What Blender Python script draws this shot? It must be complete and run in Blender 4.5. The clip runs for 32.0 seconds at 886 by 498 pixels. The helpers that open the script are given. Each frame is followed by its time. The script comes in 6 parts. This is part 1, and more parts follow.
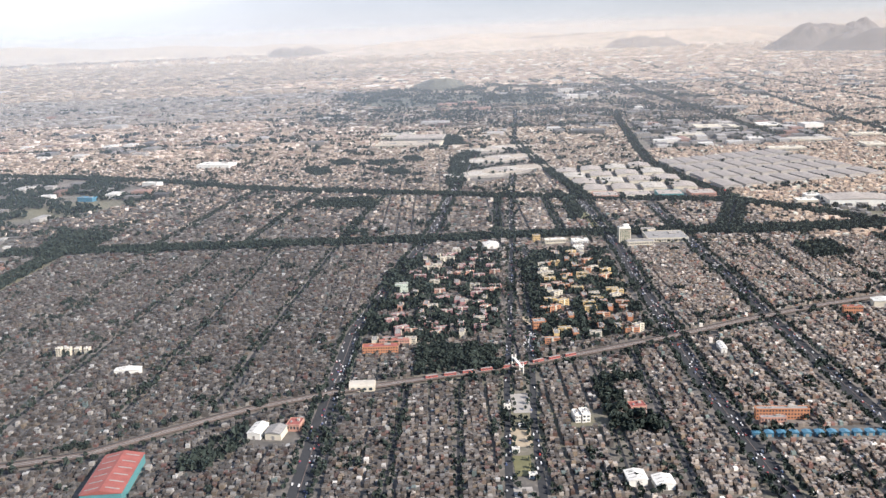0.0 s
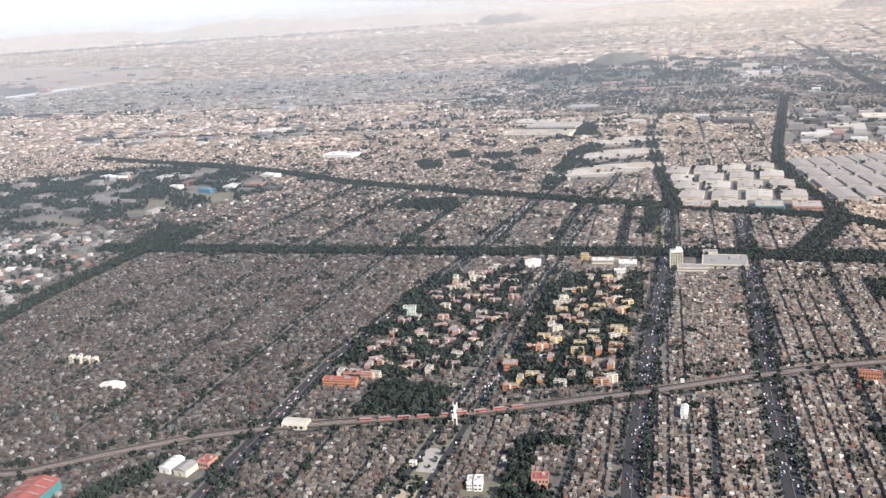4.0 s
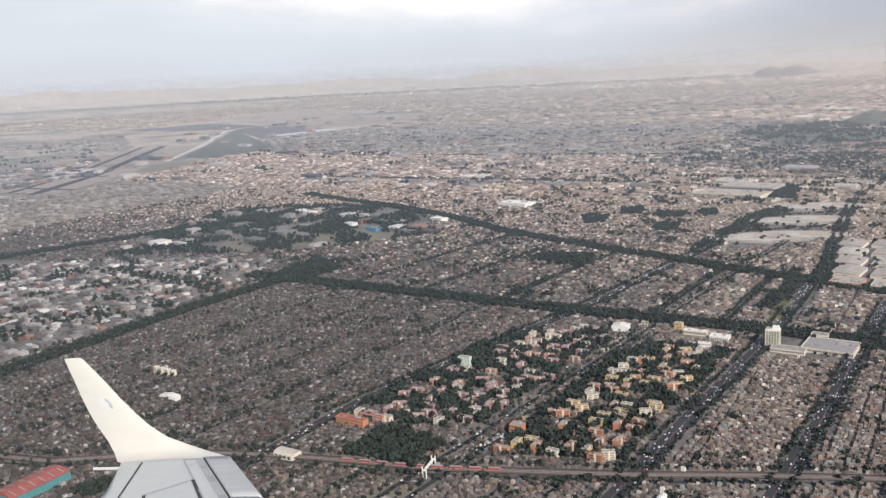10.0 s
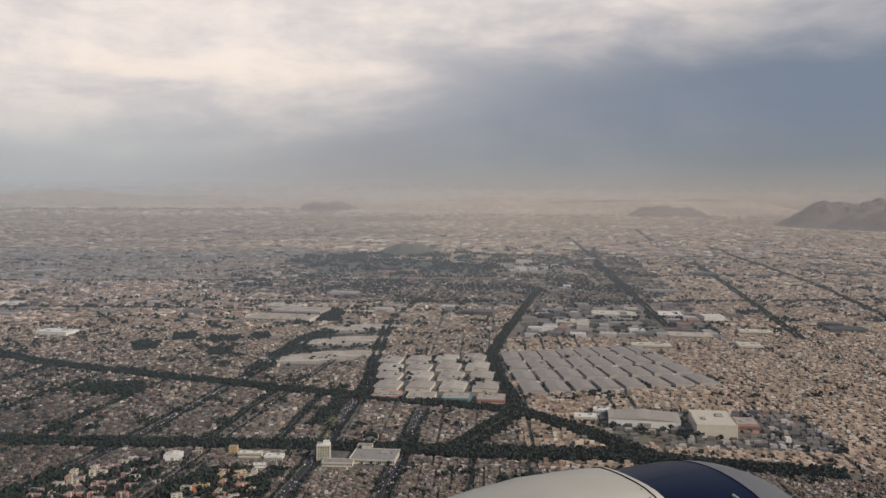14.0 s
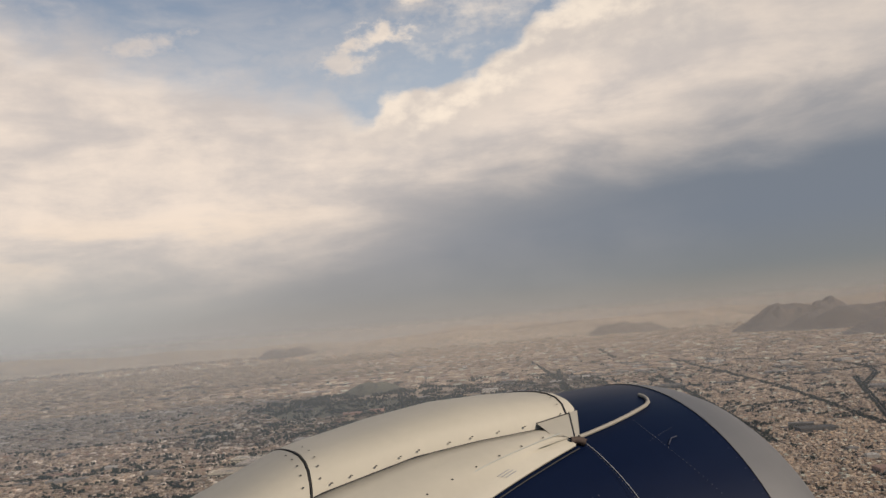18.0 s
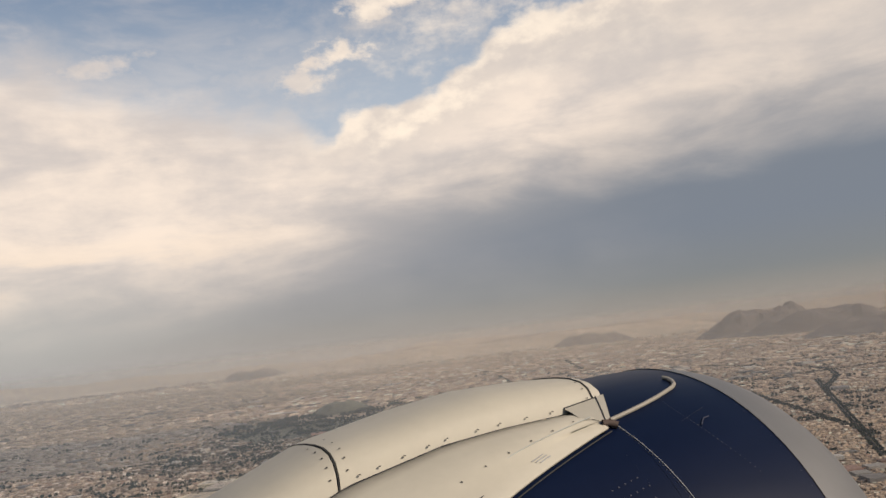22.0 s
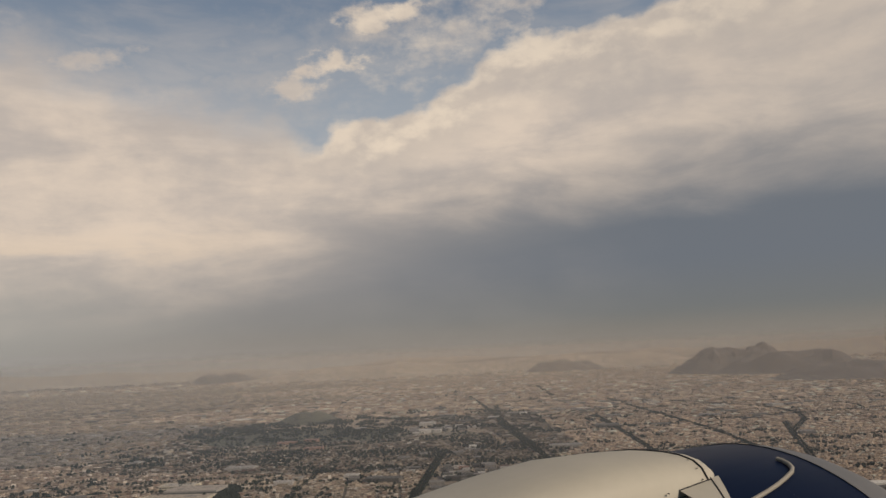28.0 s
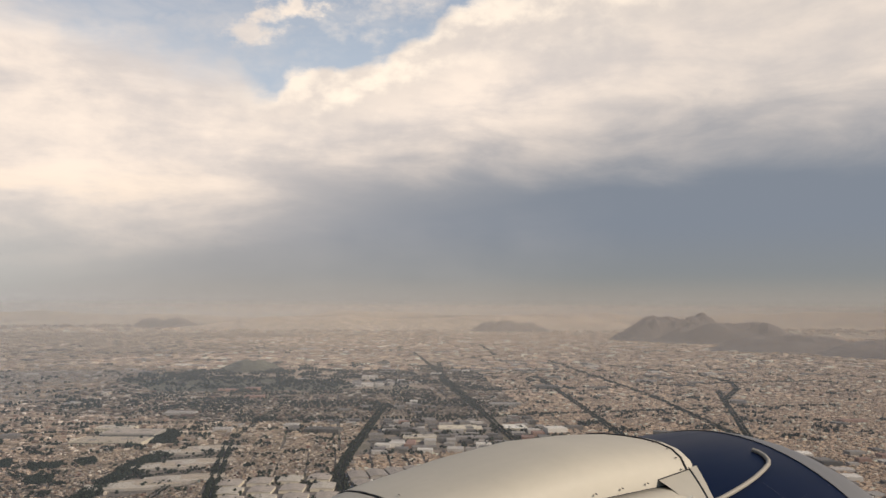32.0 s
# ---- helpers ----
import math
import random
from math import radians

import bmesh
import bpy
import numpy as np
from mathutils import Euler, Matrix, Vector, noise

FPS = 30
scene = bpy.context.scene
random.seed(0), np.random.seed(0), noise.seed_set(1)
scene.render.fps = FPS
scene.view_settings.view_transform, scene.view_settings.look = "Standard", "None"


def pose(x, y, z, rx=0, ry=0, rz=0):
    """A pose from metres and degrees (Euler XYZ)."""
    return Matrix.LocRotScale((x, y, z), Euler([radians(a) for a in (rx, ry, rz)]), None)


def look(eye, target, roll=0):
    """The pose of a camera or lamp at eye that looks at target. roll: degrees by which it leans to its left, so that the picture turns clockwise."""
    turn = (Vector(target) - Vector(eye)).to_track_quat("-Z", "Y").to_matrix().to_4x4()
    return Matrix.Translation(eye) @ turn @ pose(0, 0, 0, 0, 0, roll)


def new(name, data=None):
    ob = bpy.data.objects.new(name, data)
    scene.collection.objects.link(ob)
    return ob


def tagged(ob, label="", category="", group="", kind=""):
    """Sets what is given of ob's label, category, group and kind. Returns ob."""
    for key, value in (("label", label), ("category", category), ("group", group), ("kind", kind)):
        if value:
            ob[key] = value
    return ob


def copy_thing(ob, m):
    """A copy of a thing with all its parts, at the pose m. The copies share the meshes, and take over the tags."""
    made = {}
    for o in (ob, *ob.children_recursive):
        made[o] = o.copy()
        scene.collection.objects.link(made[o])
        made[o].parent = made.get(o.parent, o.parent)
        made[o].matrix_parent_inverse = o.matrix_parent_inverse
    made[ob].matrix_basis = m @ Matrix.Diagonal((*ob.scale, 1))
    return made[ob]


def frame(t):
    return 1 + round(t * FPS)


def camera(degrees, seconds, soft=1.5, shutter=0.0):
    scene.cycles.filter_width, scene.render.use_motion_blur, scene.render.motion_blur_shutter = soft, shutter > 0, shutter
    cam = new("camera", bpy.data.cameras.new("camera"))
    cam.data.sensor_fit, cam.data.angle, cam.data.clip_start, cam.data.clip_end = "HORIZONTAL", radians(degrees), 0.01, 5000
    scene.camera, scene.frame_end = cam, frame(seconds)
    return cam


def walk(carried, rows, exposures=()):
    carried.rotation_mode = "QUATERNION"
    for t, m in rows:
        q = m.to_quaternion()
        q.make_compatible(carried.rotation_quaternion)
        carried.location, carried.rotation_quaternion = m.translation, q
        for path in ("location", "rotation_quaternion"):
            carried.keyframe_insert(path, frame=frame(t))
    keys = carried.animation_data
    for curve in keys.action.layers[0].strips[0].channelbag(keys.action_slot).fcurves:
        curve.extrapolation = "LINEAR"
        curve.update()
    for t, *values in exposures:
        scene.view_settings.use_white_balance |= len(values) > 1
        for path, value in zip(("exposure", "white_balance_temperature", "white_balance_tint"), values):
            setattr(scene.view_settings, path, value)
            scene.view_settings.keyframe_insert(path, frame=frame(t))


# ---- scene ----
S = 0.4  # metres of the built world for one unit of the city plan

cam = camera(54.1, 32.0, soft=1.45)

# seconds, x, y, z in plan units, then yaw to the left, pitch, lean
ROWS = [
    (0.00, 0.000, 0.000, 140.003, -0.00, -13.92, -2.04),
    (0.50, 11.926, 1.744, 140.701, 1.20, -14.66, -2.34),
    (1.00, 23.807, 3.580, 141.395, 2.62, -15.15, -2.37),
    (1.50, 35.611, 5.590, 142.074, 4.13, -15.31, -2.72),
    (2.00, 47.340, 7.850, 142.705, 8.03, -15.39, -3.44),
    (2.50, 58.969, 10.442, 143.306, 11.22, -15.62, -3.59),
    (3.00, 70.668, 13.311, 143.869, 12.00, -15.90, -3.10),
    (3.50, 82.577, 16.583, 144.437, 12.42, -15.60, -3.00),
    (3.70, 90.178, 19.701, 154.083, 12.79, -15.59, -3.11),
    (3.90, 103.886, 25.327, 161.755, 13.88, -15.58, -3.37),
    (4.10, 120.646, 32.204, 168.253, 15.51, -15.61, -3.77),
    (4.40, 145.787, 42.520, 174.933, 18.64, -15.67, -4.49),
    (4.70, 170.928, 52.836, 177.750, 22.00, -15.75, -5.25),
    (5.00, 196.070, 63.153, 176.754, 24.91, -15.80, -5.92),
    (5.20, 209.478, 68.654, 173.625, 26.32, -15.82, -6.25),
    (5.35, 215.134, 70.975, 169.579, 26.98, -15.84, -6.41),
    (5.50, 217.020, 71.749, 162.968, 27.23, -15.85, -6.46),
    (6.00, 216.928, 71.563, 162.841, 28.06, -15.35, -5.95),
    (6.50, 216.898, 71.423, 162.719, 29.45, -14.47, -5.70),
    (7.00, 216.898, 71.369, 162.612, 31.57, -13.61, -5.01),
    (7.50, 216.969, 71.085, 162.509, 32.32, -13.39, -5.42),
    (8.00, 216.915, 70.830, 162.406, 32.34, -13.13, -5.50),
    (8.50, 216.839, 70.539, 162.272, 32.71, -12.54, -5.04),
    (9.00, 216.752, 70.238, 162.175, 32.91, -11.70, -4.28),
    (9.50, 216.621, 69.903, 162.094, 32.57, -11.51, -3.58),
    (10.00, 216.521, 69.582, 162.018, 32.25, -11.53, -2.84),
    (10.50, 216.399, 69.297, 161.840, 32.05, -11.14, -2.75),
    (11.00, 216.410, 69.122, 161.412, 32.22, -10.41, -2.99),
    (11.50, 216.400, 69.119, 160.871, 31.23, -9.92, -2.36),
    (12.00, 217.028, 69.440, 160.099, 28.41, -12.07, -2.77),
    (12.25, 217.164, 69.947, 158.980, 27.25, -13.71, -1.24),
    (12.50, 217.053, 69.900, 158.636, 24.57, -16.01, 1.16),
    (12.75, 217.423, 68.388, 159.747, 18.10, -15.86, 1.71),
    (13.00, 217.371, 68.940, 158.816, 12.61, -12.75, 3.54),
    (13.50, 217.514, 69.412, 158.354, 5.13, -7.52, 1.31),
    (14.00, 217.534, 67.486, 158.527, 3.03, -3.71, 0.37),
    (14.50, 218.066, 68.794, 157.728, 3.39, -1.55, -0.94),
    (15.00, 218.049, 69.014, 157.412, 3.01, 0.12, -1.48),
    (15.50, 217.899, 67.170, 157.640, 2.28, 1.74, -1.97),
    (17.50, 218.348, 67.803, 156.219, 0.60, 4.40, -4.40),
    (18.00, 218.298, 67.806, 156.201, 0.02, 5.04, -4.69),
    (18.50, 218.221, 67.871, 156.260, -0.95, 4.73, -5.13),
    (19.00, 218.172, 67.895, 156.229, -0.76, 4.67, -5.86),
    (19.50, 218.150, 67.893, 156.127, -0.34, 5.17, -6.39),
    (20.00, 218.121, 67.904, 156.038, -0.34, 5.94, -6.64),
    (20.50, 218.080, 67.920, 155.985, -0.86, 6.40, -6.73),
    (21.00, 217.988, 67.992, 155.998, -1.49, 6.46, -6.59),
    (21.50, 217.871, 68.051, 156.028, -1.93, 6.00, -6.25),
    (22.00, 217.776, 68.121, 155.970, -2.43, 5.86, -6.46),
    (22.50, 217.688, 68.247, 155.987, -2.86, 5.91, -5.67),
    (23.00, 217.595, 68.217, 156.019, -2.49, 6.15, -4.15),
    (23.50, 217.597, 68.441, 156.010, 0.78, 9.25, -3.58),
    (24.00, 217.591, 68.657, 156.030, 4.51, 11.86, -3.82),
    (24.50, 217.400, 68.498, 156.122, 4.57, 11.75, -4.08),
    (25.00, 217.301, 68.522, 156.166, 3.51, 10.99, -3.91),
    (25.50, 217.279, 68.719, 156.188, 2.24, 10.35, -3.47),
    (26.00, 217.089, 68.528, 156.319, 0.98, 9.55, -3.01),
    (26.50, 216.999, 68.466, 156.387, -0.18, 8.77, -2.78),
    (28.50, 216.667, 68.963, 156.434, -4.24, 6.40, -2.51),
    (29.00, 216.688, 68.889, 156.482, -3.85, 6.09, -2.18),
    (29.50, 216.748, 69.095, 156.502, -4.19, 6.07, -2.20),
    (30.00, 216.594, 68.977, 156.630, -4.62, 5.60, -1.68),
    (30.50, 216.589, 69.191, 156.635, -4.91, 4.69, -0.73),
    (31.00, 216.523, 69.210, 156.616, -5.55, 3.93, 0.34),
    (31.50, 216.507, 69.282, 156.577, -6.43, 3.73, 0.57),
    (32.00, 216.430, 69.204, 156.582, -7.07, 3.99, 0.33),
]


def stand(x, y, z, yaw, pitch, lean):
    a, b = radians(yaw), radians(pitch)
    eye = Vector((x * S, y * S, z * S))
    way = Vector((-math.sin(a) * math.cos(b), math.cos(a) * math.cos(b), math.sin(b)))
    return look(eye, eye + way, lean)


EXPOSURES = [(0, 1.28, 5840, 10), (3.5, 1.26, 5840, 10), (6.0, 1.0, 5840, 10), (7.0, 0.84, 5840, 10), (9.0, 0.74, 5850, 10), (12.0, 0.70, 5850, 10), (13.0, 1.08, 6000, 10), (14.0, -0.02, 6150, 10), (15.5, 0.03, 6250, 10), (18.0, -0.14, 6640, 10), (20.0, 0.0, 6700, 10), (23.0, -0.02, 6700, 10), (24.0, -0.6, 6800, 10), (26.5, -0.57, 6900, 10), (29.0, -0.42, 6950, 10), (30.0, -0.34, 6850, 10), (31.0, 0.2, 6600, 10), (32.0, 0.1, 6650, 10)]
walk(cam, [(r[0], stand(*r[1:])) for r in ROWS], EXPOSURES)
EYE = Vector((218 * S, 68 * S, 156 * S))

# ---------------------------------------------------------------- light
SUN_TO = Vector((0.66, -0.45, 0.50)).normalized()
sun = new("sun", bpy.data.lights.new("sun", "SUN"))
sun.data.energy, sun.data.angle, sun.data.color = 4.0, radians(1.5), (1.0, 0.86, 0.70)
sun.matrix_world = look((0, 0, 400), Vector((0, 0, 400)) - SUN_TO)


class Nodes:
    """Short hand for a node tree."""

    def __init__(self, tree):
        self.tree = tree
        tree.nodes.clear()

    def add(self, kind, inputs=(), **props):
        n = self.tree.nodes.new(kind)
        for k, v in props.items():
            setattr(n, k, v)
        for k, v in dict(inputs).items():
            if isinstance(v, bpy.types.NodeSocket):
                self.tree.links.new(v, n.inputs[k])
            else:
                n.inputs[k].default_value = v
        return n

    def math(self, op, a, b=0.0, c=0.0, clamp=False):
        return self.add("ShaderNodeMath", {0: a, 1: b, 2: c}, operation=op, use_clamp=clamp).outputs[0]

    def mix(self, fac, a, b, blend="MIX"):
        n = self.add("ShaderNodeMix", {0: fac, 6: a, 7: b}, data_type="RGBA", blend_type=blend)
        return n.outputs[2]

    def noise(self, vec, scale, detail=4.0, rough=0.55, dist=0.0):
        return self.add("ShaderNodeTexNoise", {"Vector": vec, "Scale": scale, "Detail": detail, "Roughness": rough, "Distortion": dist}).outputs[0]

    def step(self, v, lo, hi, a=0.0, b=1.0, smooth=True):
        return self.add("ShaderNodeMapRange", {0: v, 1: lo, 2: hi, 3: a, 4: b}, interpolation_type="SMOOTHSTEP" if smooth else "LINEAR").outputs[0]

    def ramp(self, fac, stops):
        n = self.add("ShaderNodeValToRGB", {0: fac})
        e = n.color_ramp.elements
        while len(e) < len(stops):
            e.new(0.5)
        for el, (p, c) in zip(e, stops):
            el.position, el.color = p, (*c, 1)
        return n.outputs[0]

    def curve(self, v, lo, hi, vmax, pts):
        """A height over an angle from lo to hi, through the given points, as a value up to vmax."""
        n = self.add("ShaderNodeFloatCurve", {1: self.step(v, lo, hi, smooth=False)})
        c = n.mapping.curves[0]
        while len(c.points) < len(pts):
            c.points.new(0.5, 0.5)
        for p, (x, y) in zip(c.points, pts):
            p.location = ((x - lo) / (hi - lo), y / vmax)
        n.mapping.update()
        return self.math("MULTIPLY", n.outputs[0], vmax)


def build_sky():
    world = bpy.data.worlds.new("sky")
    scene.world = world
    world.use_nodes = True
    n = Nodes(world.node_tree)
    way = n.add("ShaderNodeTexCoord").outputs["Generated"]
    sep = n.add("ShaderNodeSeparateXYZ", {0: way}).outputs
    u = n.math("MULTIPLY", n.math("ARCTAN2", sep[0], sep[1]), 57.2958)
    v = n.math("MULTIPLY", n.math("ARCSINE", sep[2]), 57.2958)
    sky = n.add("ShaderNodeTexSky", sky_type="NISHITA", sun_disc=False, sun_elevation=math.asin(SUN_TO.z),
                sun_rotation=math.atan2(SUN_TO.x, SUN_TO.y), altitude=2200.0, dust_density=2.0).outputs[0]
    sky = n.mix(1.0, sky, (0.075, 0.072, 0.067, 1), "MULTIPLY")
    spot = n.add("ShaderNodeCombineXYZ", {0: u, 1: n.math("MULTIPLY", v, 1.5), 2: 0.0}).outputs[0]
    flat = n.add("ShaderNodeCombineXYZ", {0: u, 1: n.math("MULTIPLY", v, 3.4), 2: 7.0}).outputs[0]
    big = n.noise(spot, 0.055, 4.0, 0.5)
    fine = n.noise(spot, 0.26, 8.0, 0.58)
    layers = n.noise(flat, 0.10, 7.0, 0.56, 0.3)
    # heaped lumps, and the side of them that faces the light
    aside = n.add("ShaderNodeVectorMath", {0: spot, 1: (-0.7, 1.0, 0.0)}, operation="ADD").outputs[0]
    lump = n.noise(spot, 0.19, 7.0, 0.55)
    shine = n.math("SUBTRACT", lump, n.noise(aside, 0.19, 7.0, 0.55))
    # the billowing upper edge of the cloud bank
    edge = n.curve(u, -80, 60, 40, [(-80, 28), (-60, 28), (-45, 25), (-32, 21.0), (-26, 18.9), (-22, 18.0), (-18, 16.4), (-11.4, 15.2),
                                    (-7, 14.3), (-4.5, 13.6), (-2.9, 15.0), (1.4, 15.4), (4.2, 16.6), (6.2, 17.8), (8.3, 19.5), (11.4, 20.3), (16, 20.5), (20, 21.5), (25, 22.3), (60, 28)])
    right = n.step(u, -9, -3)
    rough = n.math("ADD", n.math("MULTIPLY", n.math("SUBTRACT", fine, 0.5), n.math("SUBTRACT", 5.5, n.math("MULTIPLY", right, 3.3))),
                   n.math("MULTIPLY", n.math("SUBTRACT", lump, 0.5), n.math("ADD", 1.5, n.math("MULTIPLY", right, 2.6))))
    over = n.math("ADD", n.math("SUBTRACT", v, edge), rough)
    width = n.math("SUBTRACT", 3.6, n.math("MULTIPLY", right, 2.9))
    bank = n.math("SUBTRACT", 1.0, n.step(n.math("DIVIDE", over, width), -0.5, 1.0))
    # loose puffs that float above the edge: azimuth, height, half length, half breadth, tilt, softness
    mask = bank
    shred = n.noise(spot, 0.62, 6.0, 0.6)
    for pu, pv, ru, rv, tilt, soft, most in ((0.6, 22.1, 2.9, 0.85, 2, 0.9, 1.0), (-3.2, 19.0, 3.8, 1.0, 8, 0.8, 1.0), (-5.8, 17.5, 2.4, 0.8, 8, 0.9, 0.9), (3.2, 20.4, 7.4, 2.2, 16, 1.6, 0.75),
                                             (7.6, 22.0, 3.6, 2.2, 10, 1.3, 0.75), (21.3, 23.0, 2.4, 0.7, 2, 0.8, 0.95), (14.4, 23.5, 2.4, 0.9, 5, 1.2, 0.7), (-27.8, 20.4, 3.0, 1.1, 22, 1.2, 0.8),
                                             (-19.6, 18.3, 4.4, 1.1, 12, 1.1, 0.85), (-8, 18.2, 9.0, 3.0, 8, 2.0, 0.45)):
        c, s = math.cos(radians(tilt)), math.sin(radians(tilt))
        du, dv = n.math("SUBTRACT", u, pu), n.math("SUBTRACT", v, pv)
        a = n.math("MULTIPLY_ADD", du, c / ru, n.math("MULTIPLY", dv, s / ru))
        b = n.math("MULTIPLY_ADD", dv, c / rv, n.math("MULTIPLY", du, -s / rv))
        r = n.math("SQRT", n.math("ADD", n.math("MULTIPLY", a, a), n.math("MULTIPLY", b, b)))
        r = n.math("ADD", r, n.math("MULTIPLY", n.math("SUBTRACT", n.math("ADD", n.math("ADD", fine, shred), layers), 1.5), 2.6))
        mask = n.math("MAXIMUM", mask, n.math("MULTIPLY", n.step(r, 0.8 + soft * 0.45, 0.8 - soft), most))
    veil = n.math("MULTIPLY", n.step(layers, 0.40, 0.72), n.math("ADD", 0.22, n.math("MULTIPLY", n.step(u, -12, -34), 0.3)))
    mask = n.math("MAXIMUM", mask, veil, clamp=True)
    # colour inside the bank: cream tops, grey base, dull air at the horizon
    base = n.curve(u, -80, 60, 40, [(-80, 7.0), (-50, 6.4), (-40, 5.4), (-30, 4.2), (-18, 4.4), (-8, 5.6), (-2, 7.4), (5, 8.8), (12, 9.8), (20, 10.6), (29, 10.6), (60, 9)])
    depth = n.math("ADD", n.math("SUBTRACT", v, base), n.math("ADD", n.math("MULTIPLY", n.math("SUBTRACT", big, 0.5), 3.6), n.math("MULTIPLY", n.math("SUBTRACT", layers, 0.5), 4.0)))
    lit = n.step(depth, -3.0, 4.6)
    puff = n.math("ADD", n.math("MULTIPLY", n.math("SUBTRACT", fine, 0.5), 0.35), n.math("ADD", n.math("MULTIPLY", big, 0.35), n.math("MULTIPLY", layers, 0.65)))
    cream = n.mix(n.step(puff, 0.34, 0.66), (0.52, 0.475, 0.455, 1), (0.775, 0.665, 0.575, 1))
    heaped = n.math("MULTIPLY", n.step(over, -5.5, -0.6), n.step(u, -10, 0))
    glint = n.step(n.math("ADD", shine, n.math("MULTIPLY", n.step(over, -2.4, -0.3), 0.12)), -0.06, 0.24)
    cream = n.mix(n.math("MULTIPLY", heaped, 0.75), cream, n.mix(glint, (0.56, 0.505, 0.465, 1), (0.87, 0.755, 0.63, 1)))
    glow = n.math("MULTIPLY", n.math("MULTIPLY", n.step(depth, 0.5, 2.5), n.step(depth, 6.0, 3.0)), n.math("MULTIPLY", n.step(u, -2, -18), n.step(layers, 0.45, 0.62)))
    cream = n.mix(n.math("MULTIPLY", glow, 0.4), cream, (0.80, 0.645, 0.50, 1))
    cream = n.mix(n.math("MULTIPLY", n.step(u, 6, 30), 0.42), cream, (0.44, 0.41, 0.39, 1))
    side = n.step(n.math("ADD", u, n.math("MULTIPLY", n.math("SUBTRACT", n.math("ADD", big, n.math("MULTIPLY", layers, 0.4)), 0.7), 36.0)), -26, 20)
    grey = n.mix(side, (0.36, 0.345, 0.345, 1), (0.165, 0.190, 0.230, 1))
    grey = n.mix(n.step(v, 6.0, 0.5), grey, n.mix(side, (0.315, 0.300, 0.292, 1), (0.190, 0.200, 0.200, 1)))
    grey = n.mix(n.step(v, 2.6, 0.1), grey, n.mix(side, (0.325, 0.300, 0.28, 1), (0.255, 0.235, 0.212, 1)))
    # the far left is pale and bright down to the horizon
    pale = n.step(u, -6, -32)
    dim = n.mix(n.step(n.math("ADD", v, n.math("MULTIPLY", n.math("SUBTRACT", big, 0.5), 5.0)), 0.2, 3.2), (0.360, 0.350, 0.340, 1), (0.38, 0.383, 0.370, 1))
    grey = n.mix(pale, grey, dim)
    cloud = n.mix(lit, grey, cream)
    blue = n.mix(n.step(v, 13, 27), (0.36, 0.415, 0.49, 1), (0.125, 0.190, 0.30, 1))
    clear = n.mix(n.step(v, 28, 60), blue, sky)
    seen = n.mix(1.0, n.mix(mask, clear, cloud), (1.25, 1.25, 1.25, 1), "MULTIPLY")
    # away from the bank the sky is the plain bright one
    behind = n.step(sep[1], 0.05, -0.35)
    seen = n.mix(behind, seen, sky)
    down = n.step(sep[2], -0.02, -0.12)
    seen = n.mix(down, seen, (0.30, 0.27, 0.24, 1))
    bg = n.add("ShaderNodeBackground", {0: seen, 1: 1.0})
    n.add("ShaderNodeOutputWorld", {0: bg.outputs[0]})


build_sky()

# ---------------------------------------------------------------- materials


def material(name):
    m = bpy.data.materials.new(name)
    m.use_nodes = True
    n = Nodes(m.node_tree)
    return m, n


def close(n, colour, rough=0.8, metal=0.0, bump=None, strength=0.3, distance=0.02, coat=0.0, spec=0.5):
    ins = {"Specular IOR Level": spec, "Base Color": colour, "Roughness": rough, "Metallic": metal, "Coat Weight": coat}
    if bump is not None:
        ins["Normal"] = n.add("ShaderNodeBump", {"Height": bump, "Strength": strength, "Distance": distance}).outputs[0]
    b = n.add("ShaderNodeBsdfPrincipled", ins)
    n.add("ShaderNodeOutputMaterial", {0: b.outputs[0]})


def place(n):
    return n.add("ShaderNodeNewGeometry").outputs["Position"]


def painted(name, colour, rough=0.8, wear=0.25, scale=0.8, metal=0.0):
    """Paint, render or sheet metal with stains at two scales."""
    m, n = material(name)
    p = place(n)
    a, b = n.noise(p, scale, 5.0), n.noise(p, scale * 9, 3.0)
    f = n.math("ADD", n.math("MULTIPLY", n.math("SUBTRACT", a, 0.5), 2 * wear), n.math("MULTIPLY", n.math("SUBTRACT", b, 0.5), wear))
    c = n.add("ShaderNodeHueSaturation", {"Value": n.math("ADD", 1.0, f), "Saturation": 1.0, "Color": (*colour, 1)}).outputs[0]
    close(n, c, rough, metal, b, 0.15)
    return m


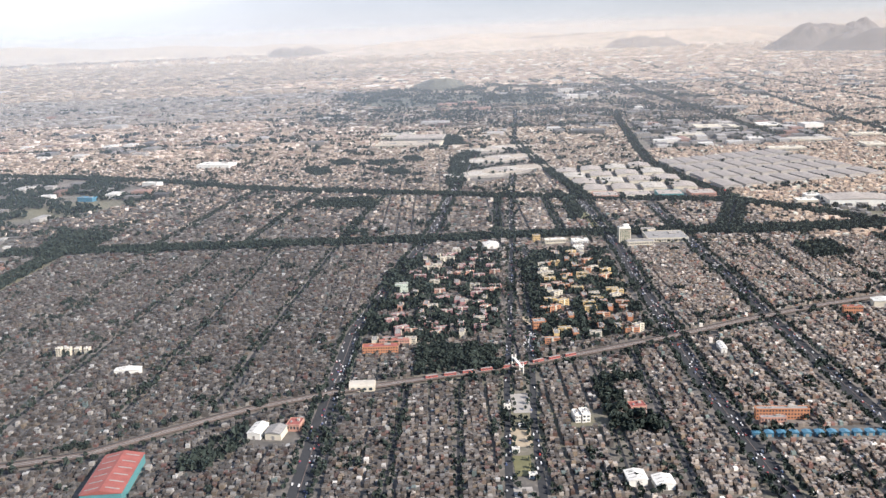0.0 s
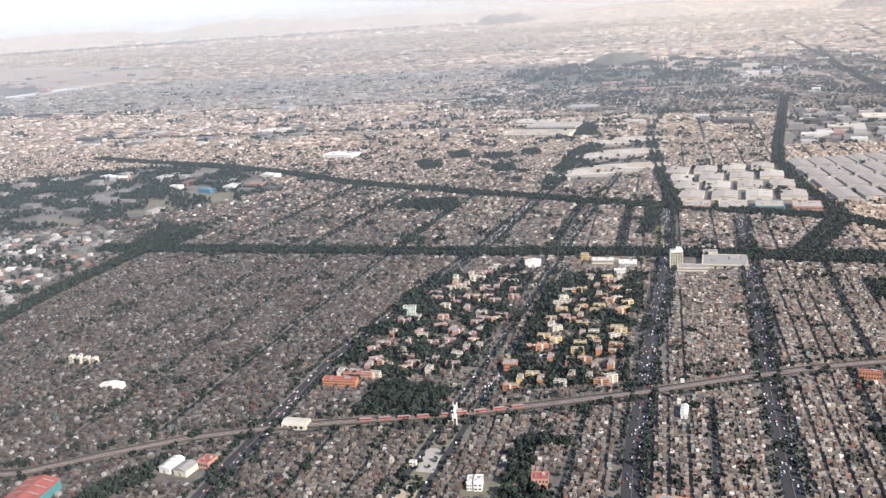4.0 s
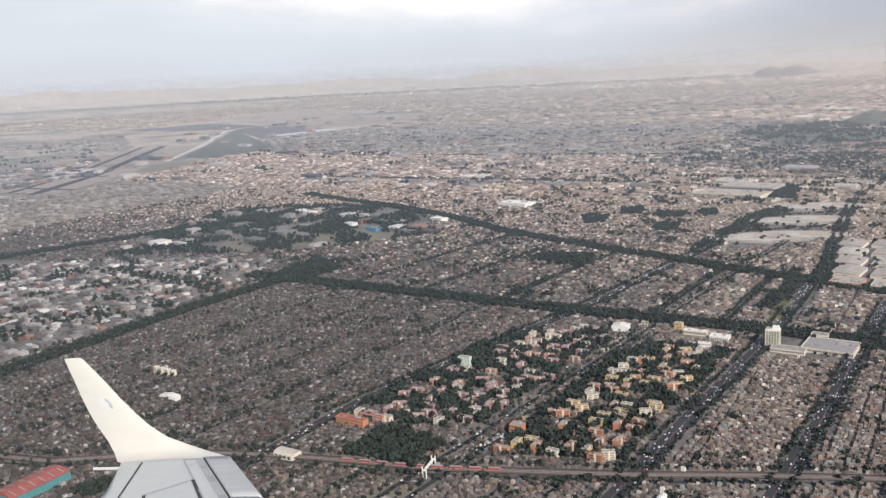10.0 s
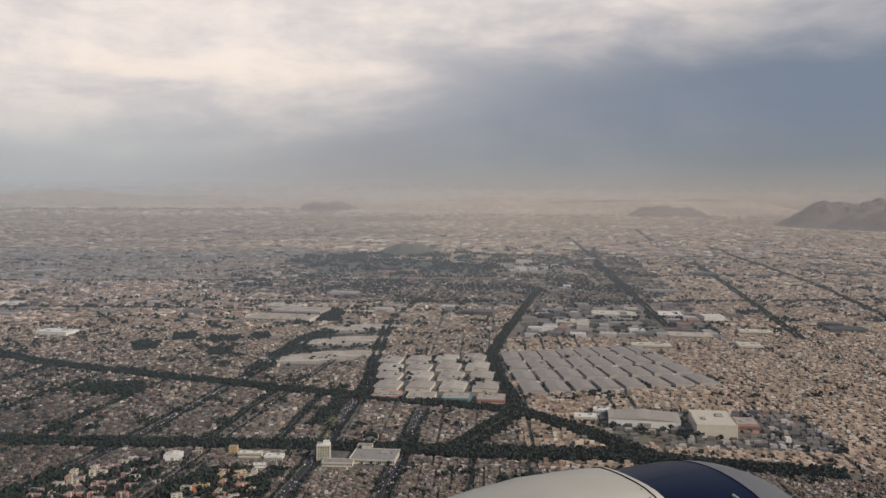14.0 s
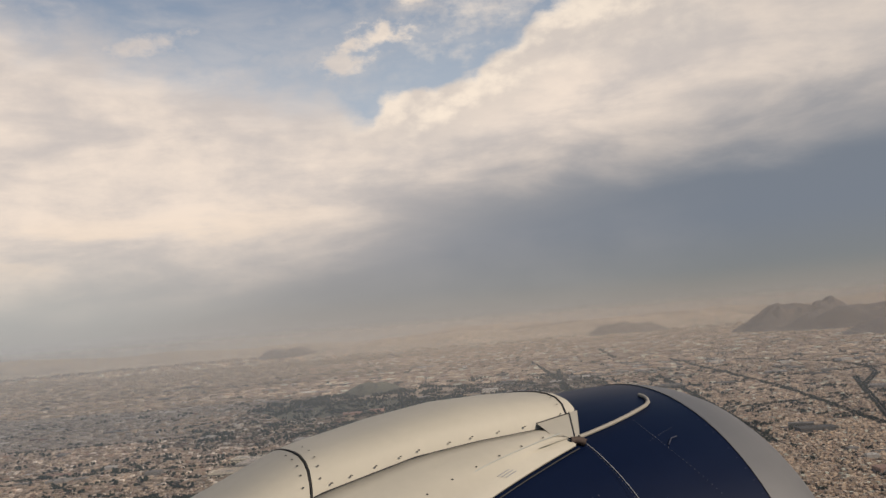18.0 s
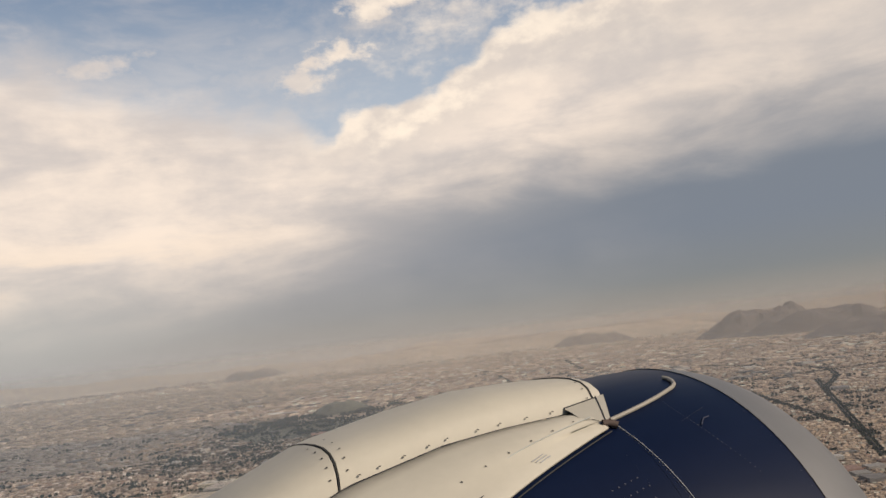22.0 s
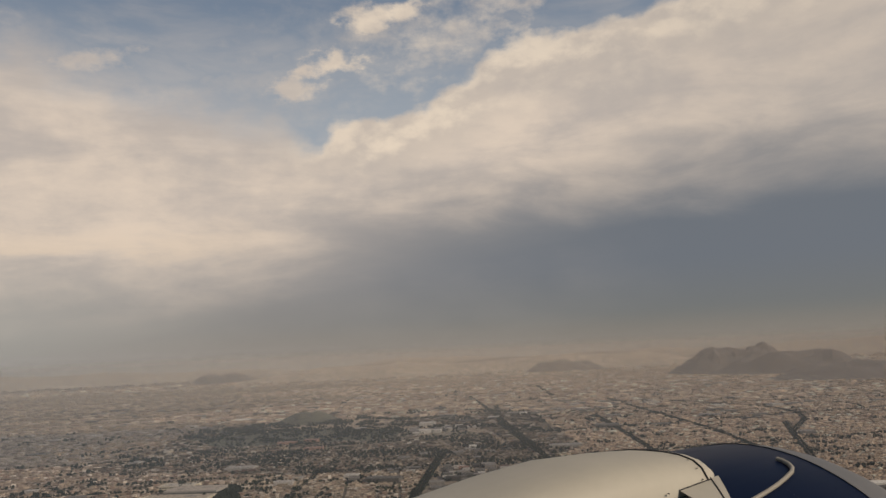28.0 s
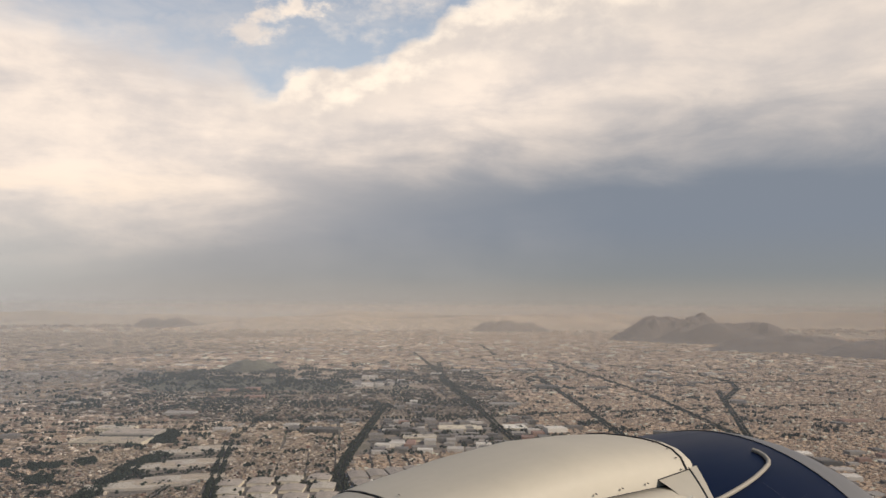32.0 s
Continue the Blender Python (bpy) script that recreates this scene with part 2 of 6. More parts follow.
def many(name, stops, rough=0.85, spread=0.35, scale=1.2, felt=0.0):
    """A colour of its own for each loose piece of a joined mesh."""
    m, n = material(name)
    r = n.add("ShaderNodeNewGeometry").outputs["Random Per Island"]
    c = n.ramp(r, stops)
    n.tree.nodes[-1].color_ramp.interpolation = "CONSTANT"
    p = place(n)
    again = n.add("ShaderNodeTexWhiteNoise", {1: n.math("MULTIPLY", r, 917.0)}, noise_dimensions="1D").outputs[0]
    a = n.noise(p, scale, 3.0)
    up = n.add("ShaderNodeSeparateXYZ", {0: n.add("ShaderNodeNewGeometry").outputs["True Normal"]}).outputs[2]
    dull = n.add("ShaderNodeHueSaturation", {"Value": 0.85, "Saturation": 0.45, "Color": c}).outputs[0]
    c = n.mix(n.math("MULTIPLY", n.step(up, 0.5, 0.6), felt), c, dull)
    val = n.math("ADD", n.math("ADD", 0.82, n.math("MULTIPLY", n.math("SUBTRACT", again, 0.5), 2 * spread)), n.math("MULTIPLY", n.math("SUBTRACT", a, 0.5), 0.5))
    c = n.add("ShaderNodeHueSaturation", {"Value": val, "Saturation": 1.0, "Color": c}).outputs[0]
    close(n, c, rough)
    return m


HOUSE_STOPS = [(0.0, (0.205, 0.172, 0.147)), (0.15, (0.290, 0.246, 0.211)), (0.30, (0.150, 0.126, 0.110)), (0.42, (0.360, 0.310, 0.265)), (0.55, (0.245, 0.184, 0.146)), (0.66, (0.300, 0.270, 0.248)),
               (0.76, (0.225, 0.125, 0.092)), (0.82, (0.520, 0.465, 0.405)), (0.88, (0.330, 0.253, 0.178)), (0.935, (0.720, 0.680, 0.625)), (0.96, (0.270, 0.140, 0.115)), (0.98, (0.200, 0.251, 0.237))]


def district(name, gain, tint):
    """The same mix of house colours, with cloud shade or sun put in by gain and tint."""
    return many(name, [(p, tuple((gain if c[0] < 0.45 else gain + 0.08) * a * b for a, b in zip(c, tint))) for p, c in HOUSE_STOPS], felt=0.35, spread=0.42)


# cloud shade darkens the west palette, sunlight brightens the east one
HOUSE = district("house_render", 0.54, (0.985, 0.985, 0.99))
WEST_HOUSE = district("shaded_house_render", 0.38, (0.96, 1.0, 1.05))
SUNNY_HOUSE = district("sunny_house_render", 0.82, (1.01, 0.99, 0.96))


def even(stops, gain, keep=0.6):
    """House colours of a far district, drawn towards their mean to imitate haze."""
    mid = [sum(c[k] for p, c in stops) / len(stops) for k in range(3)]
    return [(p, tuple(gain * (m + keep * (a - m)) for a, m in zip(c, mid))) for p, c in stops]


# haze and sun brightening, and cloud shade in the west, are put into these colours
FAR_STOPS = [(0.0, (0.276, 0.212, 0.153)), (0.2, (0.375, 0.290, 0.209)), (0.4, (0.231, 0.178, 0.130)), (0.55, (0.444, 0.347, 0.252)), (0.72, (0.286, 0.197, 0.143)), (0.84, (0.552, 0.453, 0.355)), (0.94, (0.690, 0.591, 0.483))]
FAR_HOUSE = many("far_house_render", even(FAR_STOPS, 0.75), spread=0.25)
FAR_WEST_HOUSE = many("far_shaded_house_render", [(p, (c[0] * 0.72, c[1] * 0.80, c[2] * 0.92)) for p, c in even(FAR_STOPS, 0.85)], spread=0.25)
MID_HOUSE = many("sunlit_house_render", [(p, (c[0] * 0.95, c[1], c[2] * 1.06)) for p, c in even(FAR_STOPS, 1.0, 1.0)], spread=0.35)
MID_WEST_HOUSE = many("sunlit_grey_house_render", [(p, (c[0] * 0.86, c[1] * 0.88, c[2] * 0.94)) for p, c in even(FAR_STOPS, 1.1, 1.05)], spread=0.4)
# the quarter's cloud shade is put into these darker colours
SHADED_HOUSE = many("shaded_quarter_render", [(p, (c[0] * 0.94, c[1], c[2] * 1.08)) for p, c in even(FAR_STOPS, 0.52, 1.3)], spread=0.45)
# sunlight on the east side is put into these brighter tan colours
EAST_HOUSE = many("tan_sunlit_house_render", even([(p, (c[0] * 0.94, c[1], c[2] * 1.08)) for p, c in [(0.0, (0.403, 0.284, 0.194)), (0.2, (0.547, 0.390, 0.264)), (0.4, (0.339, 0.238, 0.164)), (0.55, (0.648, 0.466, 0.317)),
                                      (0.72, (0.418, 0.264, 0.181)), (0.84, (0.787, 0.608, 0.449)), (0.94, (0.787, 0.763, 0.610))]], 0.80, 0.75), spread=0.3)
ROOFS = many("factory_roof_sheet", [(0.0, (0.16, 0.15, 0.145)), (0.22, (0.25, 0.235, 0.22)), (0.45, (0.34, 0.32, 0.30)), (0.62, (0.11, 0.105, 0.10)), (0.78, (0.20, 0.125, 0.10)), (0.88, (0.46, 0.44, 0.41))], spread=0.5)
CARS = many("car_paint", [(0.0, (0.75, 0.75, 0.74)), (0.4, (0.08, 0.08, 0.09)), (0.6, (0.45, 0.45, 0.46)), (0.8, (0.4, 0.05, 0.04)), (0.9, (0.1, 0.14, 0.3))], 0.35)


def leaf_material(name, dark, pale):
    m, n = material(name)
    r = n.add("ShaderNodeNewGeometry").outputs["Random Per Island"]
    a = n.noise(place(n), 0.25, 3.0)
    c = n.mix(n.math("ADD", n.math("MULTIPLY", r, 0.6), n.math("MULTIPLY", a, 0.4)), (*dark, 1), (*pale, 1))
    close(n, c, 0.85, spec=0.12)
    return m


LEAF = leaf_material("leaves", (0.019, 0.027, 0.025), (0.043, 0.054, 0.043))
BARK = painted("bark", (0.10, 0.075, 0.055))


def ground_material():
    """Dusty yards, dry earth and worn grass between the houses; paler tan patches farther out."""
    m, n = material("city_ground")
    p = place(n)
    a, b, c = n.noise(p, 0.012, 5.0), n.noise(p, 0.09, 5.0), n.noise(p, 1.1, 4.0)
    col = n.mix(n.step(b, 0.38, 0.62), (0.075, 0.070, 0.066, 1), (0.145, 0.130, 0.116, 1))
    col = n.mix(n.step(a, 0.50, 0.66), col, (0.145, 0.135, 0.085, 1))
    col = n.mix(n.math("MULTIPLY", n.step(c, 0.5, 0.7), 0.5), col, (0.23, 0.205, 0.18, 1))
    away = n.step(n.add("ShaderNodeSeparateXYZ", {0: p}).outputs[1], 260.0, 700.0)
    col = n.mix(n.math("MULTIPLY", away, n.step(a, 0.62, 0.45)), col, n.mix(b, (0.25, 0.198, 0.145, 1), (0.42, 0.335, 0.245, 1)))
    close(n, col, 0.95, 0.0, c, 0.3, 0.1)
    return m


GROUND = ground_material()


def asphalt_material():
    m, n = material("asphalt")
    p = place(n)
    a, b = n.noise(p, 0.15, 4.0), n.noise(p, 3.0, 3.0)
    col = n.mix(a, (0.030, 0.032, 0.037, 1), (0.060, 0.060, 0.062, 1))
    col = n.mix(n.math("MULTIPLY", n.step(b, 0.55, 0.75), 0.4), col, (0.085, 0.083, 0.082, 1))
    close(n, col, 0.95, 0.0, b, 0.1, spec=0.1)
    return m


ASPHALT = asphalt_material()
CONCRETE = painted("concrete", (0.30, 0.28, 0.255), 0.85, 0.2)
WHITE = painted("white_paint", (0.64, 0.62, 0.57), 0.7, 0.16)
CREAM = painted("cream_paint", (0.52, 0.47, 0.375), 0.75, 0.15)
GLASS = painted("dark_window_glass", (0.04, 0.05, 0.06), 0.15, 0.2)
GREEN_GLASS = painted("green_window_glass", (0.10, 0.15, 0.10), 0.2, 0.2)
GREY_ROOF = painted("grey_roof_felt", (0.24, 0.23, 0.22), 0.9, 0.25)
RED_ROOF = painted("red_roof_sheet", (0.25, 0.075, 0.06), 0.75, 0.4)
TEAL = painted("teal_wall_paint", (0.075, 0.20, 0.21), 0.75, 0.15)
SALMON = painted("salmon_paint", (0.40, 0.22, 0.165), 0.8, 0.15)
ORANGE = painted("orange_paint", (0.38, 0.17, 0.085), 0.8, 0.15)
YELLOW = painted("yellow_paint", (0.50, 0.36, 0.16), 0.8, 0.2)
PINK = painted("pink_paint", (0.315, 0.165, 0.158), 0.8, 0.2)
PALE_GREEN = painted("pale_green_paint", (0.50, 0.56, 0.47), 0.8, 0.12)
BLUE = painted("blue_paint", (0.065, 0.17, 0.25), 0.6, 0.2)
SAND = painted("bare_sand", (0.34, 0.28, 0.20), 0.95, 0.2)
GRASS = painted("dry_grass", (0.13, 0.125, 0.06), 0.95, 0.35, 0.2)
ROCK = painted("hill_scrub", (0.095, 0.080, 0.074), 0.95, 0.45, 0.03)
SCRUB = painted("dark_scrub", (0.075, 0.075, 0.055), 0.95, 0.45, 0.05)
PALE_ROOF = painted("pale_roof_sheet", (0.42, 0.385, 0.33), 0.75, 0.30)
WATER = painted("still_water", (0.10, 0.12, 0.13), 0.12, 0.1)
FAR_LAND = painted("far_dry_land", (0.25, 0.20, 0.155), 0.95, 0.25, 0.01)


def hillside_material():
    """Slopes crowded with tiny far houses: cream, brown and grey specks of house size with dark gaps."""
    m, n = material("hillside_houses")
    p = n.add("ShaderNodeVectorMath", {0: place(n), 1: (1.0, 0.35, 1.0)}, operation="MULTIPLY").outputs[0]
    cell = n.add("ShaderNodeTexVoronoi", {"Vector": p, "Scale": 0.15}).outputs[1]
    r = n.add("ShaderNodeSeparateColor", {0: cell}).outputs[0]
    c = n.ramp(r, [(0.0, (0.25, 0.20, 0.155)), (0.3, (0.33, 0.265, 0.20)), (0.7, (0.40, 0.325, 0.245)), (0.95, (0.50, 0.42, 0.33))])
    bare = n.step(n.noise(place(n), 0.004, 4.0), 0.52, 0.62)
    close(n, n.mix(n.math("MULTIPLY", bare, 0.35), c, (0.22, 0.18, 0.14, 1)), 0.95)
    return m


SLOPE = hillside_material()


def haze_material(top, full, alpha, white):
    """Dusty air: lets most light through, thicker away from the ground's edge and gone at its top; cooler and thinner to the west."""
    m, n = material("dusty_air")
    p = n.add("ShaderNodeSeparateXYZ", {0: place(n)}).outputs
    z = p[2]
    az = n.math("MULTIPLY", n.math("ARCTAN2", n.math("SUBTRACT", p[0], EYE.x), n.math("SUBTRACT", p[1], EYE.y)), 57.2958)
    east = n.step(az, -34, 12)
    c = n.mix(east, (white[0] * 0.70, white[1] * 0.80, white[2] * 0.92, 1), white)
    f = n.math("MULTIPLY", n.math("MULTIPLY", n.step(z, 0.0, full, smooth=False), n.step(z, 61.0, top, 1.0, 0.0)), alpha)
    f = n.math("MULTIPLY", f, n.math("ADD", 0.8, n.math("MULTIPLY", east, 0.2)))
    # the basin's dust is thickest to the north-west
    dust = n.math("MULTIPLY", n.step(az, -42, -26), n.step(az, 4, -16))
    f = n.math("MULTIPLY", f, n.math("ADD", 1.0, n.math("MULTIPLY", dust, 0.15)))
    d = n.add("ShaderNodeMixShader", {0: 0.2, 1: n.add("ShaderNodeBsdfDiffuse", {0: c}).outputs[0], 2: n.add("ShaderNodeBsdfTranslucent", {0: c}).outputs[0]})
    o = n.add("ShaderNodeMixShader", {0: f, 1: n.add("ShaderNodeBsdfTransparent").outputs[0], 2: d.outputs[0]})
    n.add("ShaderNodeOutputMaterial", {0: o.outputs[0]})
    return m


# ---------------------------------------------------------------- mesh helpers (plan units in, metres out)


def raw_mesh(name, verts, faces, mat):
    """A mesh from arrays: verts (n, 3) in metres, faces (m, k) of one size."""
    verts, faces = np.asarray(verts, np.float32), np.asarray(faces, np.int32)
    me = bpy.data.meshes.new(name)
    k = faces.shape[1]
    me.vertices.add(len(verts))
    me.vertices.foreach_set("co", verts.ravel())
    me.loops.add(faces.size)
    me.loops.foreach_set("vertex_index", faces.ravel())
    me.polygons.add(len(faces))
    me.polygons.foreach_set("loop_start", np.arange(0, faces.size, k, dtype=np.int32))
    me.update(calc_edges=True)
    me.shade_flat()
    me.materials.append(mat)
    return me


BOX = np.array([(0, 1, 5, 4), (1, 2, 6, 5), (2, 3, 7, 6), (3, 0, 4, 7), (4, 5, 6, 7)])


def box_arrays(x, y, z, sx, sy, h, turn=None):
    """Boxes with no underside, by centre, foot, sizes and height in plan units."""
    x, y, z, sx, sy, h = np.broadcast_arrays(*[np.asarray(a, float) for a in (x, y, z, sx, sy, h)])
    turn = np.zeros_like(x) if turn is None else np.broadcast_to(turn, x.shape)
    c, s = np.cos(turn), np.sin(turn)
    cx = np.array([-0.5, 0.5, 0.5, -0.5] * 2)[None] * sx[:, None]
    cy = np.array([-0.5, -0.5, 0.5, 0.5] * 2)[None] * sy[:, None]
    vx = x[:, None] + cx * c[:, None] - cy * s[:, None]
    vy = y[:, None] + cx * s[:, None] + cy * c[:, None]
    vz = z[:, None] + np.array([0, 0, 0, 0, 1, 1, 1, 1.0])[None] * h[:, None]
    v = np.stack([vx, vy, vz], -1).reshape(-1, 3) * S
    f = (np.arange(len(x))[:, None, None] * 8 + BOX[None]).reshape(-1, 4)
    return v, f


def join(parts):
    vs, fs, n = [], [], 0
    for v, f in parts:
        vs.append(v), fs.append(np.asarray(f) + n)
        n += len(v)
    return np.concatenate(vs), np.concatenate(fs)


def part(name, data, mat, parent=None, label=""):
    """One mesh object under a thing or a part; data: a bmesh, or arrays of verts and faces."""
    if isinstance(data, bmesh.types.BMesh):
        me = bpy.data.meshes.new(name)
        data.to_mesh(me)
        data.free()
        me.materials.append(mat)
    else:
        me = raw_mesh(name, *data, mat)
    ob = new(name, me)
    ob.parent = parent
    return tagged(ob, label) if label else ob


def thing(name, x, y, label, category, group="", turn=0.0, z=0.0):
    """An empty at a thing's base."""
    ob = new(name)
    ob.empty_display_size = 0.1
    ob.matrix_basis = pose(x * S, y * S, z * S, 0, 0, turn)
    return tagged(ob, label, category, group)


def bx(x, y, z, sx, sy, h, turn=0.0):
    return box_arrays([x], [y], [z], [sx], [sy], [h], [turn])


def ribbon(points, width, z):
    """A strip of ground along a line of plan points."""
    p = np.array(points, float)
    d = np.gradient(p, axis=0)
    nrm = np.stack([-d[:, 1], d[:, 0]], 1) / np.linalg.norm(d, axis=1)[:, None]
    a, b = p + nrm * width / 2, p - nrm * width / 2
    v = np.concatenate([np.c_[b, np.full(len(p), z)], np.c_[a, np.full(len(p), z)]]) * S
    m = len(p)
    f = [(i, i + 1, m + i + 1, m + i) for i in range(m - 1)]
    return v, f


def dense(points, step=8.0):
    """A line of plan points with more points on it."""
    p = np.array(points, float)
    seg = np.r_[0, np.cumsum(np.linalg.norm(np.diff(p, axis=0), axis=1))]
    t = np.linspace(0, seg[-1], max(2, int(seg[-1] / step) + 1))
    return np.c_[np.interp(t, seg, p[:, 0]), np.interp(t, seg, p[:, 1])]


def near_line(x, y, points):
    """The distance of plan places from a line of plan points."""
    best = np.full(x.shape, 1e9)
    for (ax, ay), (bx_, by_) in zip(points[:-1], points[1:]):
        dx, dy = bx_ - ax, by_ - ay
        t = np.clip(((x - ax) * dx + (y - ay) * dy) / (dx * dx + dy * dy + 1e-9), 0, 1)
        best = np.minimum(best, np.hypot(x - ax - t * dx, y - ay - t * dy))
    return best


def inside(x, y, poly):
    hit = np.zeros(x.shape, bool)
    for (x0, y0), (x1, y1) in zip(poly, poly[1:] + poly[:1]):
        cross = ((y0 > y) != (y1 > y)) & (x < (x1 - x0) * (y - y0) / (y1 - y0 + 1e-9) + x0)
        hit ^= cross
    return hit


rng = np.random.default_rng(7)

# ---------------------------------------------------------------- the plan: avenues, belts of trees, woods
# name, plan points, width of the roadway, width of the trees on either side
AVENUES = {
    "west_avenue": ([(-49, 225), (-48, 300), (-45, 400), (-36, 452), (-7, 616), (10, 770), (46, 1050)], 7.0, 2.8),
    "canal_avenue": ([(103, 200), (103, 330), (106, 389), (110, 475), (115, 555), (117, 714), (125, 865)], 7.4, 2.8),
    "park_avenue_one": ([(16, 215), (24, 329), (33, 423), (46, 567), (55, 680), (95, 1104), (140, 1585)], 2.6, 0.9),
    "park_avenue_two": ([(27, 215), (31, 292), (35, 334), (43, 423), (54, 560)], 2.6, 0.9),
    "east_avenue": ([(155, 200), (157, 340), (158, 399), (162, 468), (165, 581), (170, 690)], 7.0, 2.8),
    "tree_boulevard": ([(-308, 592), (-159, 592), (-17, 591), (118, 595), (165, 592), (225, 583), (286, 588), (420, 560)], 4.0, 7.5),
    "wood_avenue": ([(-600, 1010), (-496, 970), (-414, 950), (-281, 890), (-192, 835), (-95, 798), (-10, 770), (59, 745), (151, 716), (241, 690)], 5.0, 6.5),
    "west_boulevard": ([(-266, 300), (-270, 410), (-273, 488), (-268, 590)], 4.0, 6.5),
    "lake_road": ([(-620, 540), (-570, 690), (-519, 831), (-513, 908)], 4.0, 8.0),
    "river_belt": ([(200, 592), (239, 690), (281, 640), (325, 573), (359, 511), (385, 430)], 4.0, 7.0),
    "short_avenue": ([(281, 400), (283, 454), (286, 512), (290, 560)], 6.0, 1.0),
    "market_road": ([(124, 727), (112, 861), (102, 1026), (96, 1120)], 4.0, 5.0),
    "depot_road": ([(241, 700), (228, 800), (222, 912), (234, 1016), (300, 1500)], 4.0, 4.0),
    "far_road_one": ([(440, 1400), (452, 1965), (520, 2600), (760, 3000), (860, 3900)], 5.0, 2.0),
    "far_road_two": ([(880, 1500), (1010, 1720), (1080, 1900), (1090, 2100), (990, 2450), (700, 2700)], 5.0, 1.8),
    "far_road_three": ([(700, 1000), (790, 1600), (870, 2700)], 4.0, 1.8),
    "far_road_four": ([(640, 880), (749, 1158), (955, 1688)], 4.0, 1.8),
    "far_road_five": ([(430, 1100), (482, 2448), (500, 3200)], 4.0, 1.8),
    "far_cross_one": ([(-150, 1280), (420, 1330), (1050, 1440)], 4.0, 2.6),
    "far_cross_two": ([(60, 1660), (640, 1760), (1350, 1930)], 4.5, 3.0),
    "far_cross_three": ([(-900, 1500), (-300, 1560), (160, 1620)], 4.5, 3.0),
    "far_cross_four": ([(330, 2080), (900, 2230), (1500, 2330)], 5.0, 3.4),
    "far_cross_five": ([(-700, 1180), (-200, 1210), (60, 1180)], 4.0, 2.6),
    "far_cross_six": ([(560, 1030), (620, 1500), (690, 2100)], 4.0, 2.4),
    "school_lane": ([(56, 215), (58, 262), (62, 345)], 1.0, 1.9),
    "lane_of_trees": ([(40, 600), (44, 680), (50, 748)], 2.0, 3.0),
    "side_street_one": ([(-92, 320), (-84, 450), (-73, 588)], 1.6, 1.3),
    "side_street_two": ([(-128, 310), (-120, 470), (-112, 590)], 1.3, 0.5),
    "side_street_three": ([(-170, 300), (-160, 440), (-150, 590)], 1.4, 0.7),
    "side_street_four": ([(-215, 300), (-205, 450), (-195, 590)], 1.2, 0.5),
    "side_street_five": ([(-70, 600), (-62, 690), (-50, 786)], 1.6, 2.6),
    "side_street_six": ([(-140, 600), (-128, 700), (-112, 800)], 1.5, 1.6),
    "side_street_seven": ([(-205, 600), (-190, 720), (-176, 826)], 1.5, 1.2),
    "side_street_eight": ([(132, 205), (131, 290), (133, 375)], 1.3, 0.6),
    "side_street_nine": ([(75, 215), (78, 290), (82, 362)], 1.4, 1.2),
    "side_street_ten": ([(205, 425), (207, 500), (210, 580)], 1.5, 0.7),
    "side_street_eleven": ([(238, 440), (240, 500), (243, 580)], 1.3, 0.5),
    "side_street_twelve": ([(85, 600), (86, 660), (88, 735)], 2.0, 2.8),
    "side_street_thirteen": ([(190, 240), (192, 320), (194, 412)], 1.6, 0.7),
    "side_street_fourteen": ([(-22, 232), (-20, 280), (-17, 330)], 1.0, 0.6),
    "side_street_fifteen": ([(2, 232), (3, 280), (5, 336)], 1.0, 0.6),
}
RAIL = [(-260, 240), (-155, 272), (-128, 279), (-104, 296), (-76, 314), (-42, 328), (-8, 338), (26, 347), (65, 362), (107, 379), (149, 399), (190, 416), (234, 430), (300, 445), (420, 455)]
WOODS = {
    "lake": [(-615, 868), (-440, 960), (-332, 906), (-254, 806), (-330, 700), (-386, 661), (-512, 599)],
    "corner": [(-300, 671), (-243, 640), (-250, 596), (-285, 592)],
    "park": [(-13, 378), (23, 372), (21, 346), (-15, 343)],
    "court": [(57, 335), (80, 335), (79, 328), (66, 327), (68, 296), (76, 294), (76, 284), (58, 284)],
    "hill": [(-260, 2120), (-60, 2330), (150, 2360), (280, 2200), (150, 2080), (-100, 2040)],
    "wedge": [(8, 1112), (38, 1100), (26, 1225), (-6, 1215)],
    "belt": [(4, 815), (22, 818), (30, 930), (44, 1040), (30, 1046), (14, 990)],
    "square_one": [(-85, 987), (-52, 995), (-45, 960), (-72, 952)],
    "square_two": [(-44, 1011), (-25, 1016), (-17, 978), (-32, 974)],
    "square_three": [(-62, 914), (-40, 926), (-30, 885), (-48, 876)],
    "square_four": [(-132, 1005), (-107, 1012), (-94, 968), (-115, 963)],
    "square_five": [(-153, 941), (-126, 953), (-113, 909), (-129, 894)],
    "green": [(-116, 735), (-98, 756), (-65, 760), (-50, 722), (-79, 712)],
    "verge": [(96, 640), (108, 640), (112, 735), (102, 735)],
    "plot": [(222, 540), (250, 545), (252, 512), (228, 505)],
    "yard": [(-84, 288), (-76, 300), (-72, 282), (-84, 262), (-92, 264)],
    "south": [(-80, 205), (-20, 205), (-22, 232), (-60, 238)],
    "bank": [(165, 600), (300, 600), (330, 560), (300, 572), (230, 573), (165, 578)],
}
ESTATES = {
    "east": [(46, 545), (104, 545), (98, 388), (44, 372)],
    "west": [(-34, 530), (38, 560), (26, 392), (-40, 372)],
}
